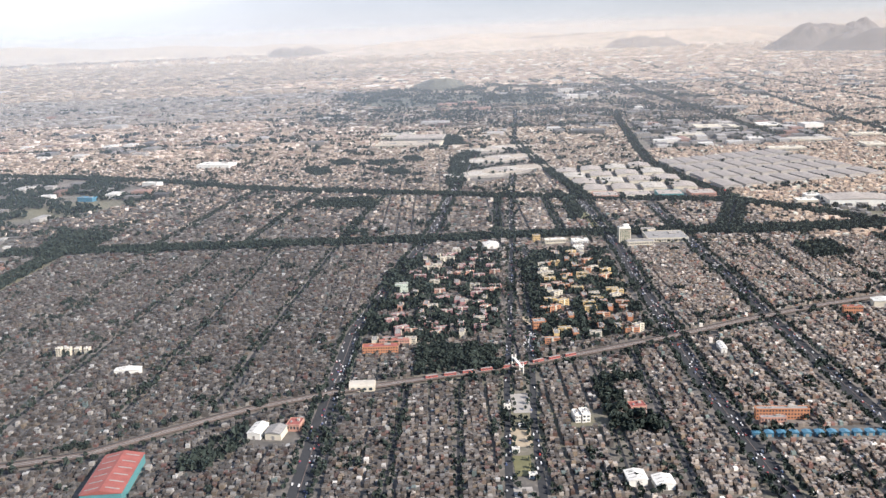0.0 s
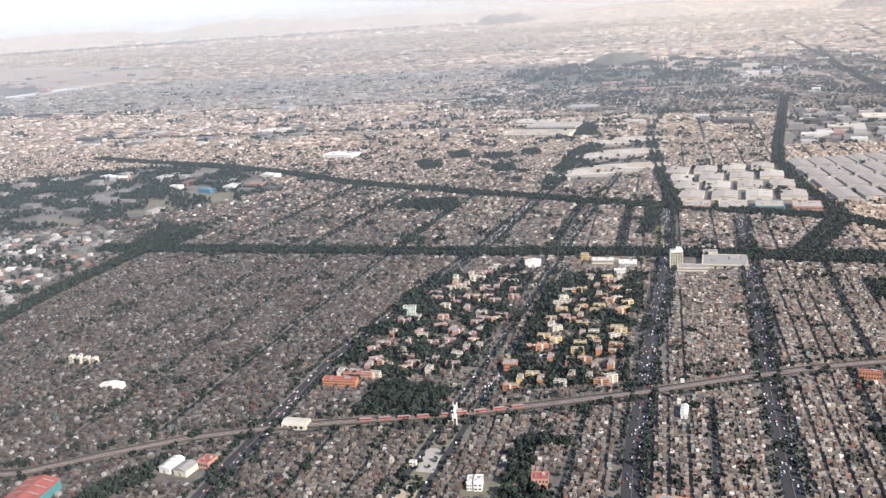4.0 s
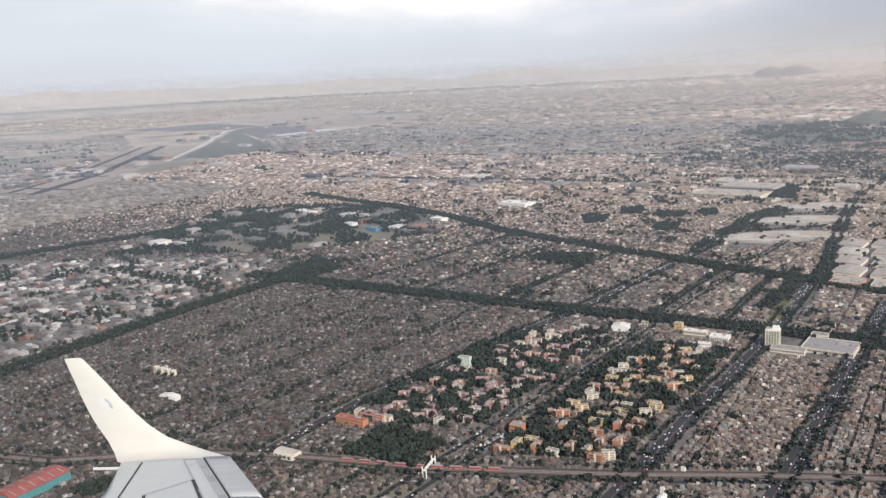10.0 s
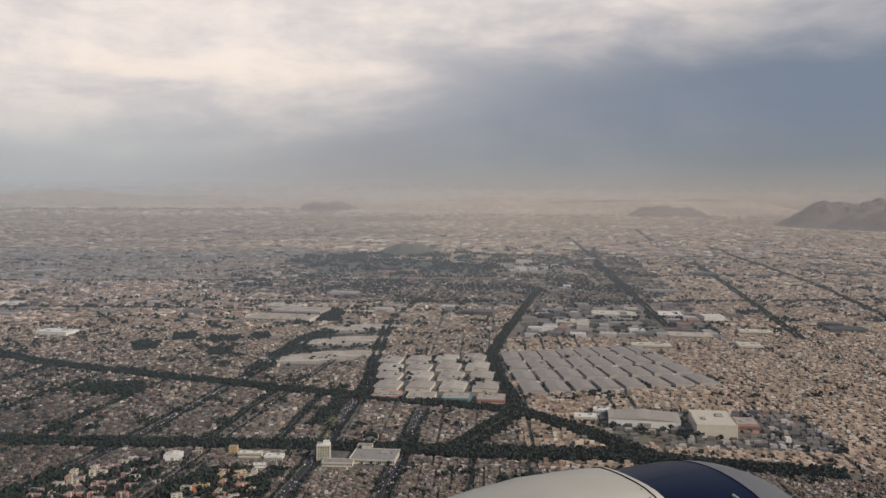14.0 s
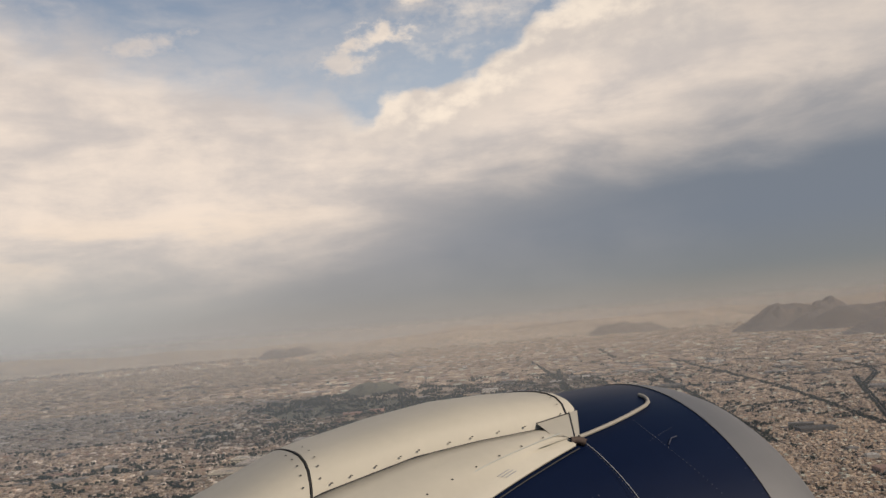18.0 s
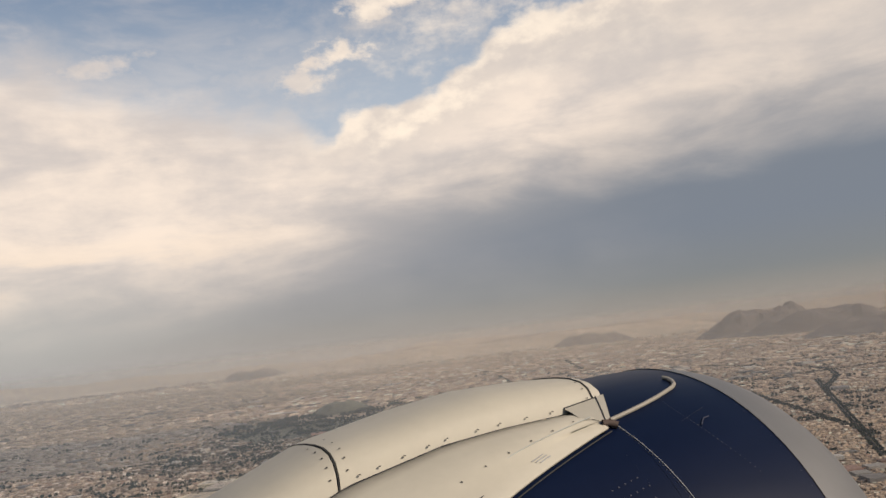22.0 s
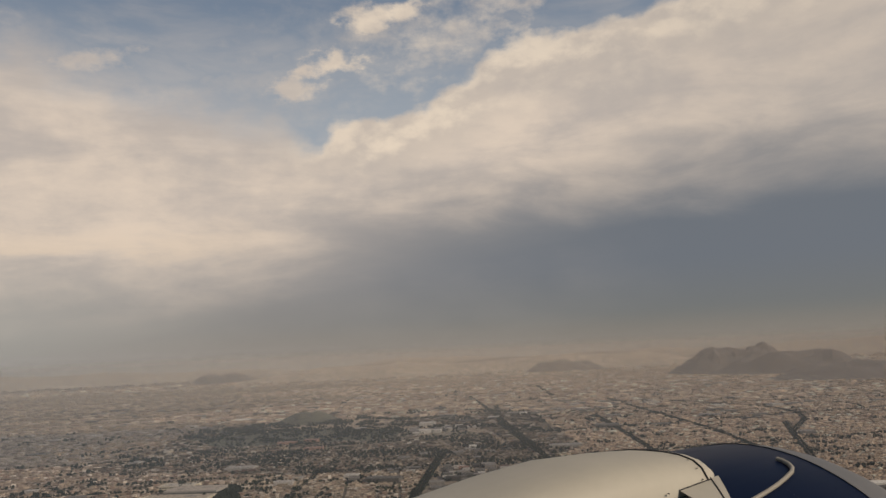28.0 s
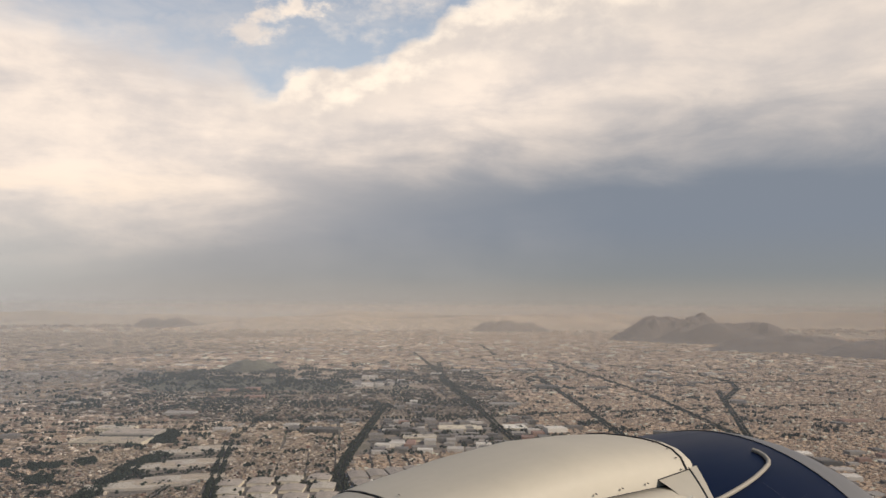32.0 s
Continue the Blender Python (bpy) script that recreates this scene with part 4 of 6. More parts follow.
smooth_part("fan_face", revolve([1.6, 1.62, 1.75], [0.76, 0.3, 0.01]), SEAM_SHADE, engine)

# the white fairing that runs over the top of the engine
TOP_X, TOP_Z = [-0.4, 0.0, 0.53, 0.913, 1.266, 1.506, 1.76, 1.95], [-1.40, -0.82, -0.335, -0.166, -0.087, -0.047, -0.036, -0.038]
SEAM_Z = [-1.55, -0.97, -0.48, -0.308, -0.222, -0.192, -0.172, -0.164]


def fairing_row(x):
    t, s = float(np.interp(x, TOP_X, TOP_Z)), float(np.interp(x, TOP_X, SEAM_Z))
    half = [(0.305, s), (0.298, s + (t - s) * 0.35), (0.275, s + (t - s) * 0.62), (0.235, s + (t - s) * 0.81), (0.17, s + (t - s) * 0.93), (0.09, s + (t - s) * 0.985), (0.0, t)]
    near = [(x, AXIS_Y - w, z) for w, z in half]
    return near + [(x, AXIS_Y + w, z) for w, z in half[-2::-1]]


fairing = smooth_part("pylon_fairing", loft([fairing_row(x) for x in np.linspace(-0.4, 0.886, 16)]), FAIRING_WHITE, airliner, "cream white fairing over the top of the engine")
smooth_part("front_panel", loft([fairing_row(x) for x in np.linspace(0.896, 1.93, 18)] + [[(1.955, AXIS_Y + (p[1] - AXIS_Y) * 0.97, p[2] - 0.012) for p in fairing_row(1.955)]]), FAIRING_WHITE, fairing, "front piece of the white fairing")
end = fairing_row(1.955)
# the shade inside the fairing's end is a dark-coloured sheet
smooth_part("end_cap", loft([[(1.955, AXIS_Y + (p[1] - AXIS_Y) * 0.965, p[2] - 0.014) for p in end], [(1.935, AXIS_Y + (p[1] - AXIS_Y) * 0.9, min(p[2], -0.10) - 0.08) for p in end]]), SEAM_SHADE, fairing, "fairing's end sheet, coloured dark for shade")


def lerp(v, xs, ys):
    return float(np.interp(v, xs, ys))


def shelf_edge(x):
    return 2.447 + (x - 1.32) * 0.165


def panel_points(x):
    """Breadths and heights across the side panel at a station, from the seam down to its lower edge."""
    s, y1 = lerp(x, TOP_X, SEAM_Z), shelf_edge(x)
    low = on_cowl(x, y1, 0.012)[2]
    across = ((AXIS_Y - 0.300, s - 0.004), (AXIS_Y - 0.36, s + (low - s) * 0.12), ((AXIS_Y - 0.36 + y1) / 2 - 0.02, s + (low - s) * 0.48), (y1 + 0.075, low + 0.035), (y1, low))
    return list(across)


def on_panel(x, y, lift=0.010):
    """The place on the near side panel at a station and a breadth."""
    q = panel_points(x)[::-1]
    return (x, y, lerp(y, [p[0] for p in q], [p[1] for p in q]) + lift)


for side in (1, -1):
    rows = [[(x, AXIS_Y - side * (AXIS_Y - y), z) for y, z in panel_points(x)] for x in np.linspace(0.34, 1.80, 22)]
    smooth_part("side_panel", loft(rows), FAIRING_WHITE, fairing, "flat white side panel of the fairing", 0.008)


def rod(points, radius, sides=6):
    """A thin round bar along points."""
    p = np.asarray(points, float)
    d = np.gradient(p, axis=0)
    rows = []
    for a, t in zip(p, d):
        t = t / np.linalg.norm(t)
        u = np.cross(t, (0.3, -0.5, 0.8))
        u /= np.linalg.norm(u)
        w = np.cross(t, u)
        rows.append([a + radius * (math.cos(q) * u + math.sin(q) * w) for q in np.linspace(0, 2 * math.pi, sides, endpoint=False)])
    return loft(rows, True)


smooth_part("seam", rod([(x, AXIS_Y - 0.306, float(np.interp(x, TOP_X, SEAM_Z)) + 0.002) for x in np.linspace(0.3, 1.94, 40)], 0.003), SEAM_SHADE, fairing, "dark seam along the fairing")
smooth_part("seam", rod([(0.891, *p[1:]) for p in fairing_row(0.891)], 0.0024), SEAM_SHADE, fairing, "dark joint across the fairing")
smooth_part("edge_strip", rod([(1.90, AXIS_Y + (p[1] - AXIS_Y) * 1.006, p[2] + 0.002) for p in fairing_row(1.90)], 0.003), SEAM_SHADE, fairing)
smooth_part("shelf_fold", rod([on_panel(x, shelf_edge(x) + 0.085, 0.009) for x in np.linspace(1.0, 1.79, 16)], 0.0025), STRIP_GREY, fairing)
smooth_part("lower_gap", rod([on_cowl(x, shelf_edge(x) - 0.006, 0.006) for x in np.linspace(0.6, 1.81, 24)], 0.0028), SEAM_SHADE, fairing)
bead = [(1.845, 2.57), (1.88, 2.572), (1.95, 2.579), (2.02, 2.590), (2.09, 2.606), (2.16, 2.628), (2.215, 2.650), (2.245, 2.672), (2.262, 2.70), (2.268, 2.73), (2.262, 2.75)]
smooth_part("sealant_bead", rod([on_cowl(x, y, 0.006) for x, y in bead], 0.0078, 10), BEAD, engine, "worn beige sealant bead on the blue cowl")
smooth_part("bracket", rod([on_cowl(1.80, 2.555, 0.014), on_cowl(1.825, 2.545, 0.014), on_cowl(1.845, 2.53, 0.010)], 0.014, 8), BRACKET, engine, "small dark metal bracket at the fairing's corner")

# the corner piece that carries the fairing's front edge down to the bracket


def corner(t, q, lift=0.0):
    """A place on the corner piece: t down from the fairing, q forward to its front edge."""
    a, b = Vector((1.765, 2.732 - 0.125 * t, 0)), Vector((1.955, 2.737, 0)).lerp(Vector((1.848, 2.57, 0)), t)
    p = a.lerp(b, q)
    z = max(on_panel(p.x, p.y, 0.0)[2] if p.x < 1.80 else -9.0, on_cowl(p.x, p.y)[2])
    return (p.x, p.y, z + lift + 0.004)


smooth_part("corner_piece", loft([[corner(t, q) for q in np.linspace(0, 1, 12)] for t in np.linspace(0, 1, 9)]), FAIRING_WHITE, fairing, "white corner piece at the fairing's front")
smooth_part("seam", rod([corner(t, 0.80, 0.001) for t in np.linspace(0, 1, 8)], 0.0024), SEAM_SHADE, fairing, "dark seam down the corner piece")
smooth_part("seam", rod([corner(0.05, q, 0.001) for q in np.linspace(0, 0.8, 8)], 0.0024), SEAM_SHADE, fairing)
smooth_part("cowl_seam", rod([on_cowl(1.852 + 0.0022 * k, 2.54 - 0.013 * k, 0.001) for k in range(30)], 0.0016), MARK, engine, "thin pale seam between two cowl panels")

rivet_mesh = None


def rivet(at, size, mat, parent):
    global rivet_mesh
    if rivet_mesh is None:
        v = [(0, 0, 0.6)] + [(math.cos(a), math.sin(a), 0.0) for a in np.linspace(0, 2 * math.pi, 8, endpoint=False)]
        rivet_mesh = {}
        for key, m in (("dark", SEAM_SHADE), ("pale", DULL_BLUE)):
            me = bpy.data.meshes.new("rivet")
            me.from_pydata(v, [], [(0, 1 + i, 1 + (i + 1) % 8) for i in range(8)])
            me.materials.append(m)
            rivet_mesh[key] = me
    ob = new("rivet", rivet_mesh[mat])
    ob.parent = parent
    tilt = math.degrees(math.atan2(AXIS_Y - at[1], at[2] - AXIS_Z))
    ob.matrix_basis = pose(*at, tilt, 0, 0) @ Matrix.Scale(size, 4)


for x in (0.96, 1.03, 1.12, 1.21, 1.28, 1.40, 1.49, 1.60, 1.71, 1.84, 1.92):
    rivet((x, AXIS_Y - 0.311, lerp(x, TOP_X, SEAM_Z) + 0.024), 0.0048, "dark", fairing)
for k in range(5):
    q = fairing_row(0.865)[1 + k]
    rivet((0.865, q[1] - 0.003, q[2] + 0.002), 0.0042, "dark", fairing)
    q = fairing_row(0.925)[1 + k]
    rivet((0.925, q[1] - 0.003, q[2] + 0.002), 0.0042, "dark", fairing)
for k in range(4):
    q = fairing_row(1.875)[1 + k]
    rivet((1.875, q[1] - 0.003, q[2] + 0.003), 0.0042, "dark", fairing)
for x in np.linspace(1.12, 1.72, 7):
    rivet(on_panel(x, shelf_edge(x) + 0.10), 0.0042, "dark", fairing)
for k in range(26):  # rows of small fasteners on the blue cowls
    y = 2.58 - 0.013 * k
    rivet(on_cowl(1.84 + 0.002 * k, y, 0.001), 0.0024, "pale", engine)
    rivet(on_cowl(2.10 + 0.0006 * k * k / 4, y, 0.001), 0.0022, "pale", engine)
for k in range(24):
    rivet(on_cowl(2.355, 2.95 - 0.036 * k, 0.001), 0.0022, "pale", engine)
for k in range(14):
    rivet(on_cowl(1.66 + 0.022 * (k % 5) + 0.004 * k, 2.36 - 0.03 * (k // 5), 0.001), 0.0036, "pale", engine)
for k in range(9):
    rivet(on_cowl(2.08 + 0.016 * k, 2.47 + 0.004 * k, 0.001), 0.0022, "pale", engine)
for k in range(3):
    smooth_part("stencil_bar", rod([on_panel(x, shelf_edge(x) + 0.055 - 0.012 * k) for x in (1.48 + 0.01 * k, 1.53 + 0.008 * k)], 0.0022), MARK, fairing, "unreadable small grey stencil line")
smooth_part("drain_mark", rod([on_cowl(2.13, 2.43, 0.004), on_cowl(2.16, 2.45, 0.006), on_cowl(2.19, 2.455, 0.004)], 0.0025), DULL_BLUE, engine)

# the wing, from its inner part out to the winglet
LE_AT = [(-0.672, 5.5, -1.811), (-0.97, 6.04, -1.93), (-2.59, 8.97, -2.57), (-4.28, 12.23, -3.28), (-5.84, 15.05, -3.89)]
TE_AT = [(-5.28, 5.5, -2.233), (-5.42, 6.0, -2.33), (-6.42, 10.0, -3.1), (-7.12, 13.0, -3.67), (-7.9, 15.05, -4.08)]


def edge_at(knots, span):
    """A place on the leading or trailing edge, span 0 to 1 outward."""
    k = np.array(knots)
    y = k[0, 1] + (k[-1, 1] - k[0, 1]) * span
    return Vector((float(np.interp(y, k[:, 1], k[:, 0])), y, float(np.interp(y, k[:, 1], k[:, 2]))))


def wing_point(span, back, lift=0.0):
    """A place on the wing's upper skin: span 0 to 1 outward, back in metres behind the leading edge."""
    le, te = edge_at(LE_AT, span), edge_at(TE_AT, span)
    chord = (te - le).length
    c = min(max(back / chord, 0.0), 1.0)
    hump = 0.010 * chord * (2.6 * math.sqrt(c) * (1 - c) * (1 - 0.35 * c)) if c < 1 else 0.0
    return le.lerp(te, c) + Vector((0, 0, hump + lift))


def under_row(s):
    le, te = edge_at(LE_AT, s), edge_at(TE_AT, s)
    ch = (te - le).length
    return [tuple(le.lerp(te, c) + Vector((0, 0, -0.05 * ch * 2.2 * math.sqrt(c) * (1 - c)))) for c in np.linspace(0, 1, 12)]


wing = smooth_part("wing", loft([[tuple(wing_point(s, 0.40 + (edge_at(TE_AT, s) - edge_at(LE_AT, s)).length * t)) for t in np.linspace(0, 1, 22)] for s in np.linspace(0, 1, 26)]), WING_GREY, airliner, "pale grey swept wing with dark panel gaps")
smooth_part("underside", loft([under_row(s) for s in np.linspace(0, 1, 20)]), WING_GREY, wing)


def skin(x, y, lift=0.006):
    """A place on the upper skin by station and breadth."""
    k, q = np.array(LE_AT), np.array(TE_AT)
    a, b = np.interp(y, k[:, 1], k[:, 0]), np.interp(y, q[:, 1], q[:, 0])
    za, zb = np.interp(y, k[:, 1], k[:, 2]), np.interp(y, q[:, 1], q[:, 2])
    c = min(max((a - x) / (a - b), 0.0), 1.0)
    chord = math.hypot(a - b, za - zb)
    return (x, y, za + (zb - za) * c + 0.010 * chord * 2.6 * math.sqrt(c) * (1 - c) * (1 - 0.35 * c) + lift)


def lead(y):
    k = np.array(LE_AT)
    return float(np.interp(y, k[:, 1], k[:, 0]))


def band(name, near_off, far_off, y0, y1, mat, lift, label="", n=16, m=4, thick=0.0):
    """A strip of the upper skin that follows the leading edge between two distances behind it."""
    rows = [[skin(lead(y) - (near_off + (far_off - near_off) * t), y, lift) for t in np.linspace(0, 1, m)] for y in np.linspace(y0, y1, n)]
    return smooth_part(name, loft(rows), mat, wing, label, thick)


def skin_line(name, p, q, width, mat, lift=0.006, label=""):
    """A thin painted or open line between two places of the skin."""
    p, q = np.array(p, float), np.array(q, float)
    d = (q - p) / np.linalg.norm(q - p)
    nrm = np.array([-d[1], d[0]]) * width / 2
    rows = [[skin(*(p + (q - p) * t + k * nrm), lift) for k in (-1, 1)] for t in np.linspace(0, 1, 14)]
    return smooth_part(name, loft(rows), mat, wing, label)


SLAT_ENDS = [5.5, 8.975, 12.30, 15.03]
for a, b in zip(SLAT_ENDS[:-1], SLAT_ENDS[1:]):
    slat = band("slat", 0.0, 0.475, a + 0.012, b - 0.012, SLAT_GREY, 0.014, "worn grey leading edge slat", 10, 10, 0.01)
    smooth_part("nose", rod([skin(lead(y) - 0.02, y, -0.012) for y in np.linspace(a + 0.012, b - 0.012, 10)], 0.036, 8), WING_GREY, slat, "pale rounded nose of the slat")
    for k in range(3):
        y = a + (b - a) * (0.2 + 0.3 * k) + 0.1 * ((a * 7 + k * 3) % 1.0)
        skin_line("scuff", (lead(y) - 0.43, y), (lead(y) - 0.12, y), 0.07, MARK if k == 1 else STRIP_GREY, 0.0165, "faint rubbed patch")
    skin_line("slat_joint", (lead(b) - 0.47, b), (lead(b) - 0.02, b), 0.022, SEAM_SHADE, 0.0165, "dark joint between two slats")
band("gap", 0.475, 0.505, 5.5, 15.03, SEAM_SHADE, 0.004, "dark gap behind the slats")
band("sealed_strip", 0.52, 0.66, 5.5, 15.0, STRIP_GREY, 0.004, "darker grey sealed strip")
band("sealed_strip", 0.66, 0.80, 5.5, 8.2, STRIP_GREY, 0.0045)
for y, h in ((14.2, 0.20), (13.3, 0.34), (12.2, 0.30), (11.5, 0.16), (10.4, 0.26), (9.5, 0.34), (8.6, 0.20), (7.7, 0.42), (6.6, 0.34), (5.9, 0.3)):
    rows = [[skin(lead(v) - u, v, 0.007) for u in (0.53, 0.64)] for v in np.linspace(y, y + h, 4)]
    smooth_part("patch", loft(rows), MARK, wing, "dark smudged patch on the strip")
for k, ((x0, y0), (x1, y1), w, mat) in enumerate((((-5.88, 13.50), (-1.719, 5.55), 0.058, SEAM_SHADE), ((-7.46, 14.98), (-6.50, 11.92), 0.034, SEAM_SHADE), ((-6.34, 12.72), (-3.391, 5.55), 0.046, SEAM_SHADE),
                                                  ((-6.34, 12.72), (-5.88, 13.50), 0.030, MARK), ((-6.66, 14.95), (-6.05, 14.97), 0.035, MARK), ((-6.66, 14.95), (-5.10, 12.10), 0.025, MARK),
                                                  ((-6.5, 14.55), (-6.24, 14.55), 0.02, MARK))):
    skin_line("walkway_line" if k == 0 else "panel_gap", (x0, y0), (x1, y1), w, mat, 0.006, ("black line along the wing", "dark gap of the aileron", "dark gap of the spoilers", "thin panel joint", "thin panel joint", "thin panel joint", "thin panel joint")[k])

def stencil(x, y, n, length, width, gap, mat, label):
    """Short rows of unreadable letters as bars, in a line along the span."""
    for i in range(n):
        yy = y - i * (length + gap)
        for k in range(2):
            xx = x + i * (length + gap) * 0.53 + k * width * 1.9
            skin_line("stencil_bar", (xx, yy), (xx + length * 0.53, yy - length), width, mat, 0.0065, label if not i + k else "")


stencil(-5.20, 11.86, 3, 0.18, 0.055, 0.05, MARK, "unreadable grey stencil line")
stencil(-3.10, 7.82, 4, 0.13, 0.050, 0.04, MARK, "unreadable grey stencil line")
stencil(-3.86, 8.92, 2, 0.10, 0.050, 0.05, SLAT_GREY, "unreadable pale stencil line")
rows = [[skin(x, y - 0.5 * w, 0.0068), skin(x, y + 0.5 * w, 0.0068)] for x, y, w in ((-3.70, 8.70, 0.02), (-3.62, 8.77, 0.13), (-3.55, 8.83, 0.10), (-3.48, 8.90, 0.02))]
smooth_part("red_mark", loft(rows), RED_MARK, wing, "faded red pointed mark")

# the winglet curves up out of the wing's end
SECTIONS = [  # leading edge, trailing edge
    ((-5.84, 15.05, -3.89), (-7.90, 15.05, -4.08)), ((-6.18, 15.30, -3.93), (-8.06, 15.22, -4.14)), ((-6.66, 15.42, -3.86), (-8.20, 15.40, -4.06)), ((-7.18, 15.50, -3.73), (-8.40, 15.57, -3.89)),
    ((-7.58, 15.60, -3.55), (-8.63, 15.68, -3.68)), ((-7.90, 15.72, -3.36), (-8.82, 15.78, -3.48)), ((-8.25, 15.85, -3.12), (-9.02, 15.90, -3.23)), ((-8.64, 16.00, -2.82), (-9.25, 16.05, -2.91)),
    ((-9.10, 16.17, -2.49), (-9.51, 16.20, -2.52)), ((-9.19, 16.20, -2.46), (-9.52, 16.21, -2.49))]


def winglet_rows(side):
    rows = []
    for i, (a, b) in enumerate(SECTIONS):
        a, b = Vector(a), Vector(b)
        up = Vector(SECTIONS[min(i + 1, 9)][0]) - Vector(SECTIONS[max(i - 1, 0)][0])
        nrm = (b - a).cross(up).normalized()
        if nrm.y > 0 or (abs(nrm.y) < 0.2 and nrm.z < 0):
            nrm = -nrm
        ch = (b - a).length
        bulge = (0.010, 0.018, 0.032, 0.042)[min(i, 3)] if side > 0 else 0.045
        rows.append([tuple(a.lerp(b, c) + side * nrm * bulge * ch * (2.6 * math.sqrt(c) * (1 - c))) for c in np.linspace(0, 1, 14)])
    return rows


winglet = smooth_part("winglet", loft(winglet_rows(1.0)), AIR_WHITE, airliner, "white blended winglet with a faint grey emblem")
smooth_part("outer_side", loft(winglet_rows(-1.0)), AIR_WHITE, winglet)


def on_winglet(sec, c, lift=1.14):
    """A place on the winglet's inner side by section and chord share."""
    rows = winglet_rows(lift)
    i = min(int(sec), 8)
    p, q = np.array(rows[i]), np.array(rows[i + 1])
    r = p + (q - p) * (sec - i)
    return tuple(np.array([np.interp(c * 13, range(14), r[:, k]) for k in range(3)]))


for lo, hi, a0, a1, mat, lab in ((0.0, 1.0, 0, 360, EMBLEM, "faint round grey emblem"), (0.35, 0.8, 200, 330, MARK, "darker bar in the emblem")):
    spot = [[on_winglet(5.72 + 0.52 * r * math.cos(a), 0.44 + 0.15 * r * math.sin(a), 1.14 + 0.03 * lo) for a in np.radians(np.linspace(a0, a1, 25))] for r in np.linspace(lo, hi, 4)]
    smooth_part("emblem", loft(spot), mat, winglet, lab)
smooth_part("static_wick", rod([(-7.70, 14.70, -4.02), (-8.05, 14.74, -4.06), (-8.28, 14.76, -4.08)], 0.03), WING_GREY, wing, "short pale rod at the trailing edge")

# ---------------------------------------------------------------- single buildings


def gable(x, y, z, sx, sy, rise, turn=0.0, over=0.25):
    """A pitched roof whose ridge runs along y, in plan units, with closed ends."""
    c, s = math.cos(turn), math.sin(turn)
    a, b = sx / 2 + over, sy / 2 + over
    p = [(-a, -b, 0), (a, -b, 0), (a, b, 0), (-a, b, 0), (0, -b, rise), (0, b, rise)]
    v = [((x + q[0] * c - q[1] * s) * S, (y + q[0] * s + q[1] * c) * S, (z + q[2]) * S) for q in p]
    return v, [(0, 4, 5, 3), (1, 2, 5, 4), (0, 1, 4, 4), (2, 3, 5, 5), (0, 3, 2, 1)]


def barrel(x, y, z, sx, sy, rise, k=10):
    """A round vault whose axis runs along x."""
    rows = []
    for e in (-sx / 2, sx / 2):
        rows += [((x + e) * S, (y - sy / 2 * math.cos(math.pi * i / k)) * S, (z + rise * math.sin(math.pi * i / k)) * S) for i in range(k + 1)]
    f = [(i, i + 1, k + 2 + i, k + 1 + i) for i in range(k)]
    return rows, f


def poly_part(name, data, mat, parent, label=""):
    """As part(), for faces that may hold triangles written as quads with a doubled corner."""
    v, f = data
    me = bpy.data.meshes.new(name)
    me.from_pydata([tuple(p) for p in v], [], [tuple(dict.fromkeys(q)) for q in f])
    me.materials.append(mat)
    ob = new(name, me)
    ob.parent = parent
    return tagged(ob, label) if label else ob


def shed(x, y, sx, sy, h, wall, roof, label, turn=0.0, rise=0.8, group="", strips=3, category="warehouse", name="warehouse"):
    """A hall with a low pitched roof, skylight strips and a loading door."""
    t = thing(name, x, y, label, category, group, turn)
    part("wall", bx(0, 0, 0, sx, sy, h), wall, t)
    r = poly_part("roof", gable(0, 0, h + 0.02, sx, sy, rise), roof, t)
    for k in range(strips):
        yy = -sy / 2 + sy * (k + 0.5) / strips
        for side in (-1, 1):
            v, f = bx(0, 0, 0, sx * 0.34, sy / strips * 0.12, 0.06)
            v = np.array(v)
            v[:, 2] += (h + rise * 0.5 + 0.05) * S - side * v[:, 0] * (rise / (sx / 2 + 0.25))
            v[:, 0] += side * (sx * 0.25 + 0.06) * S
            v[:, 1] += yy * S
            part("skylight", (v, f), GREY_ROOF, r)
    part("gutter", bx(-sx / 2 - 0.22, 0, h - 0.1, 0.12, sy, 0.12), CONCRETE, t)
    part("door", bx(0, -sy / 2 - 0.03, 0, sx * 0.18, 0.1, h * 0.6), GREY_ROOF, t)
    return t


def flat_hall(x, y, sx, sy, h, wall, roof, label, turn=0.0, group="", floors=0, category="building", name="building"):
    """A flat-roofed building with parapet, roof plant and rows of windows."""
    t = thing(name, x, y, label, category, group, turn)
    part("wall", bx(0, 0, 0, sx, sy, h), wall, t)
    part("roof", bx(0, 0, h + 0.01, sx * 0.95, sy * 0.95, 0.06), roof, t)
    for q in ((0, sy / 2, sx, 0.14), (0, -sy / 2, sx, 0.14), (sx / 2, 0, 0.14, sy), (-sx / 2, 0, 0.14, sy)):
        part("parapet", bx(q[0], q[1], h - 0.02, q[2] + 0.06, q[3] + 0.06, 0.28), wall, t)
    part("roof_plant", bx(sx * 0.2, sy * 0.15, h + 0.05, sx * 0.18, sy * 0.2, 0.7), CONCRETE, t)
    part("roof_plant", bx(-sx * 0.25, -sy * 0.1, h + 0.05, sx * 0.1, sy * 0.16, 0.5), GREY_ROOF, t)
    for k in range(floors):
        z = h * (k + 0.35) / floors
        m = max(2, int(sx / 1.1))
        for i in range(m):
            part("window", bx(-sx / 2 + sx * (i + 0.5) / m, -sy / 2 - 0.015, z, sx / m * 0.55, 0.07, h / floors * 0.42), GLASS, t)
    return t


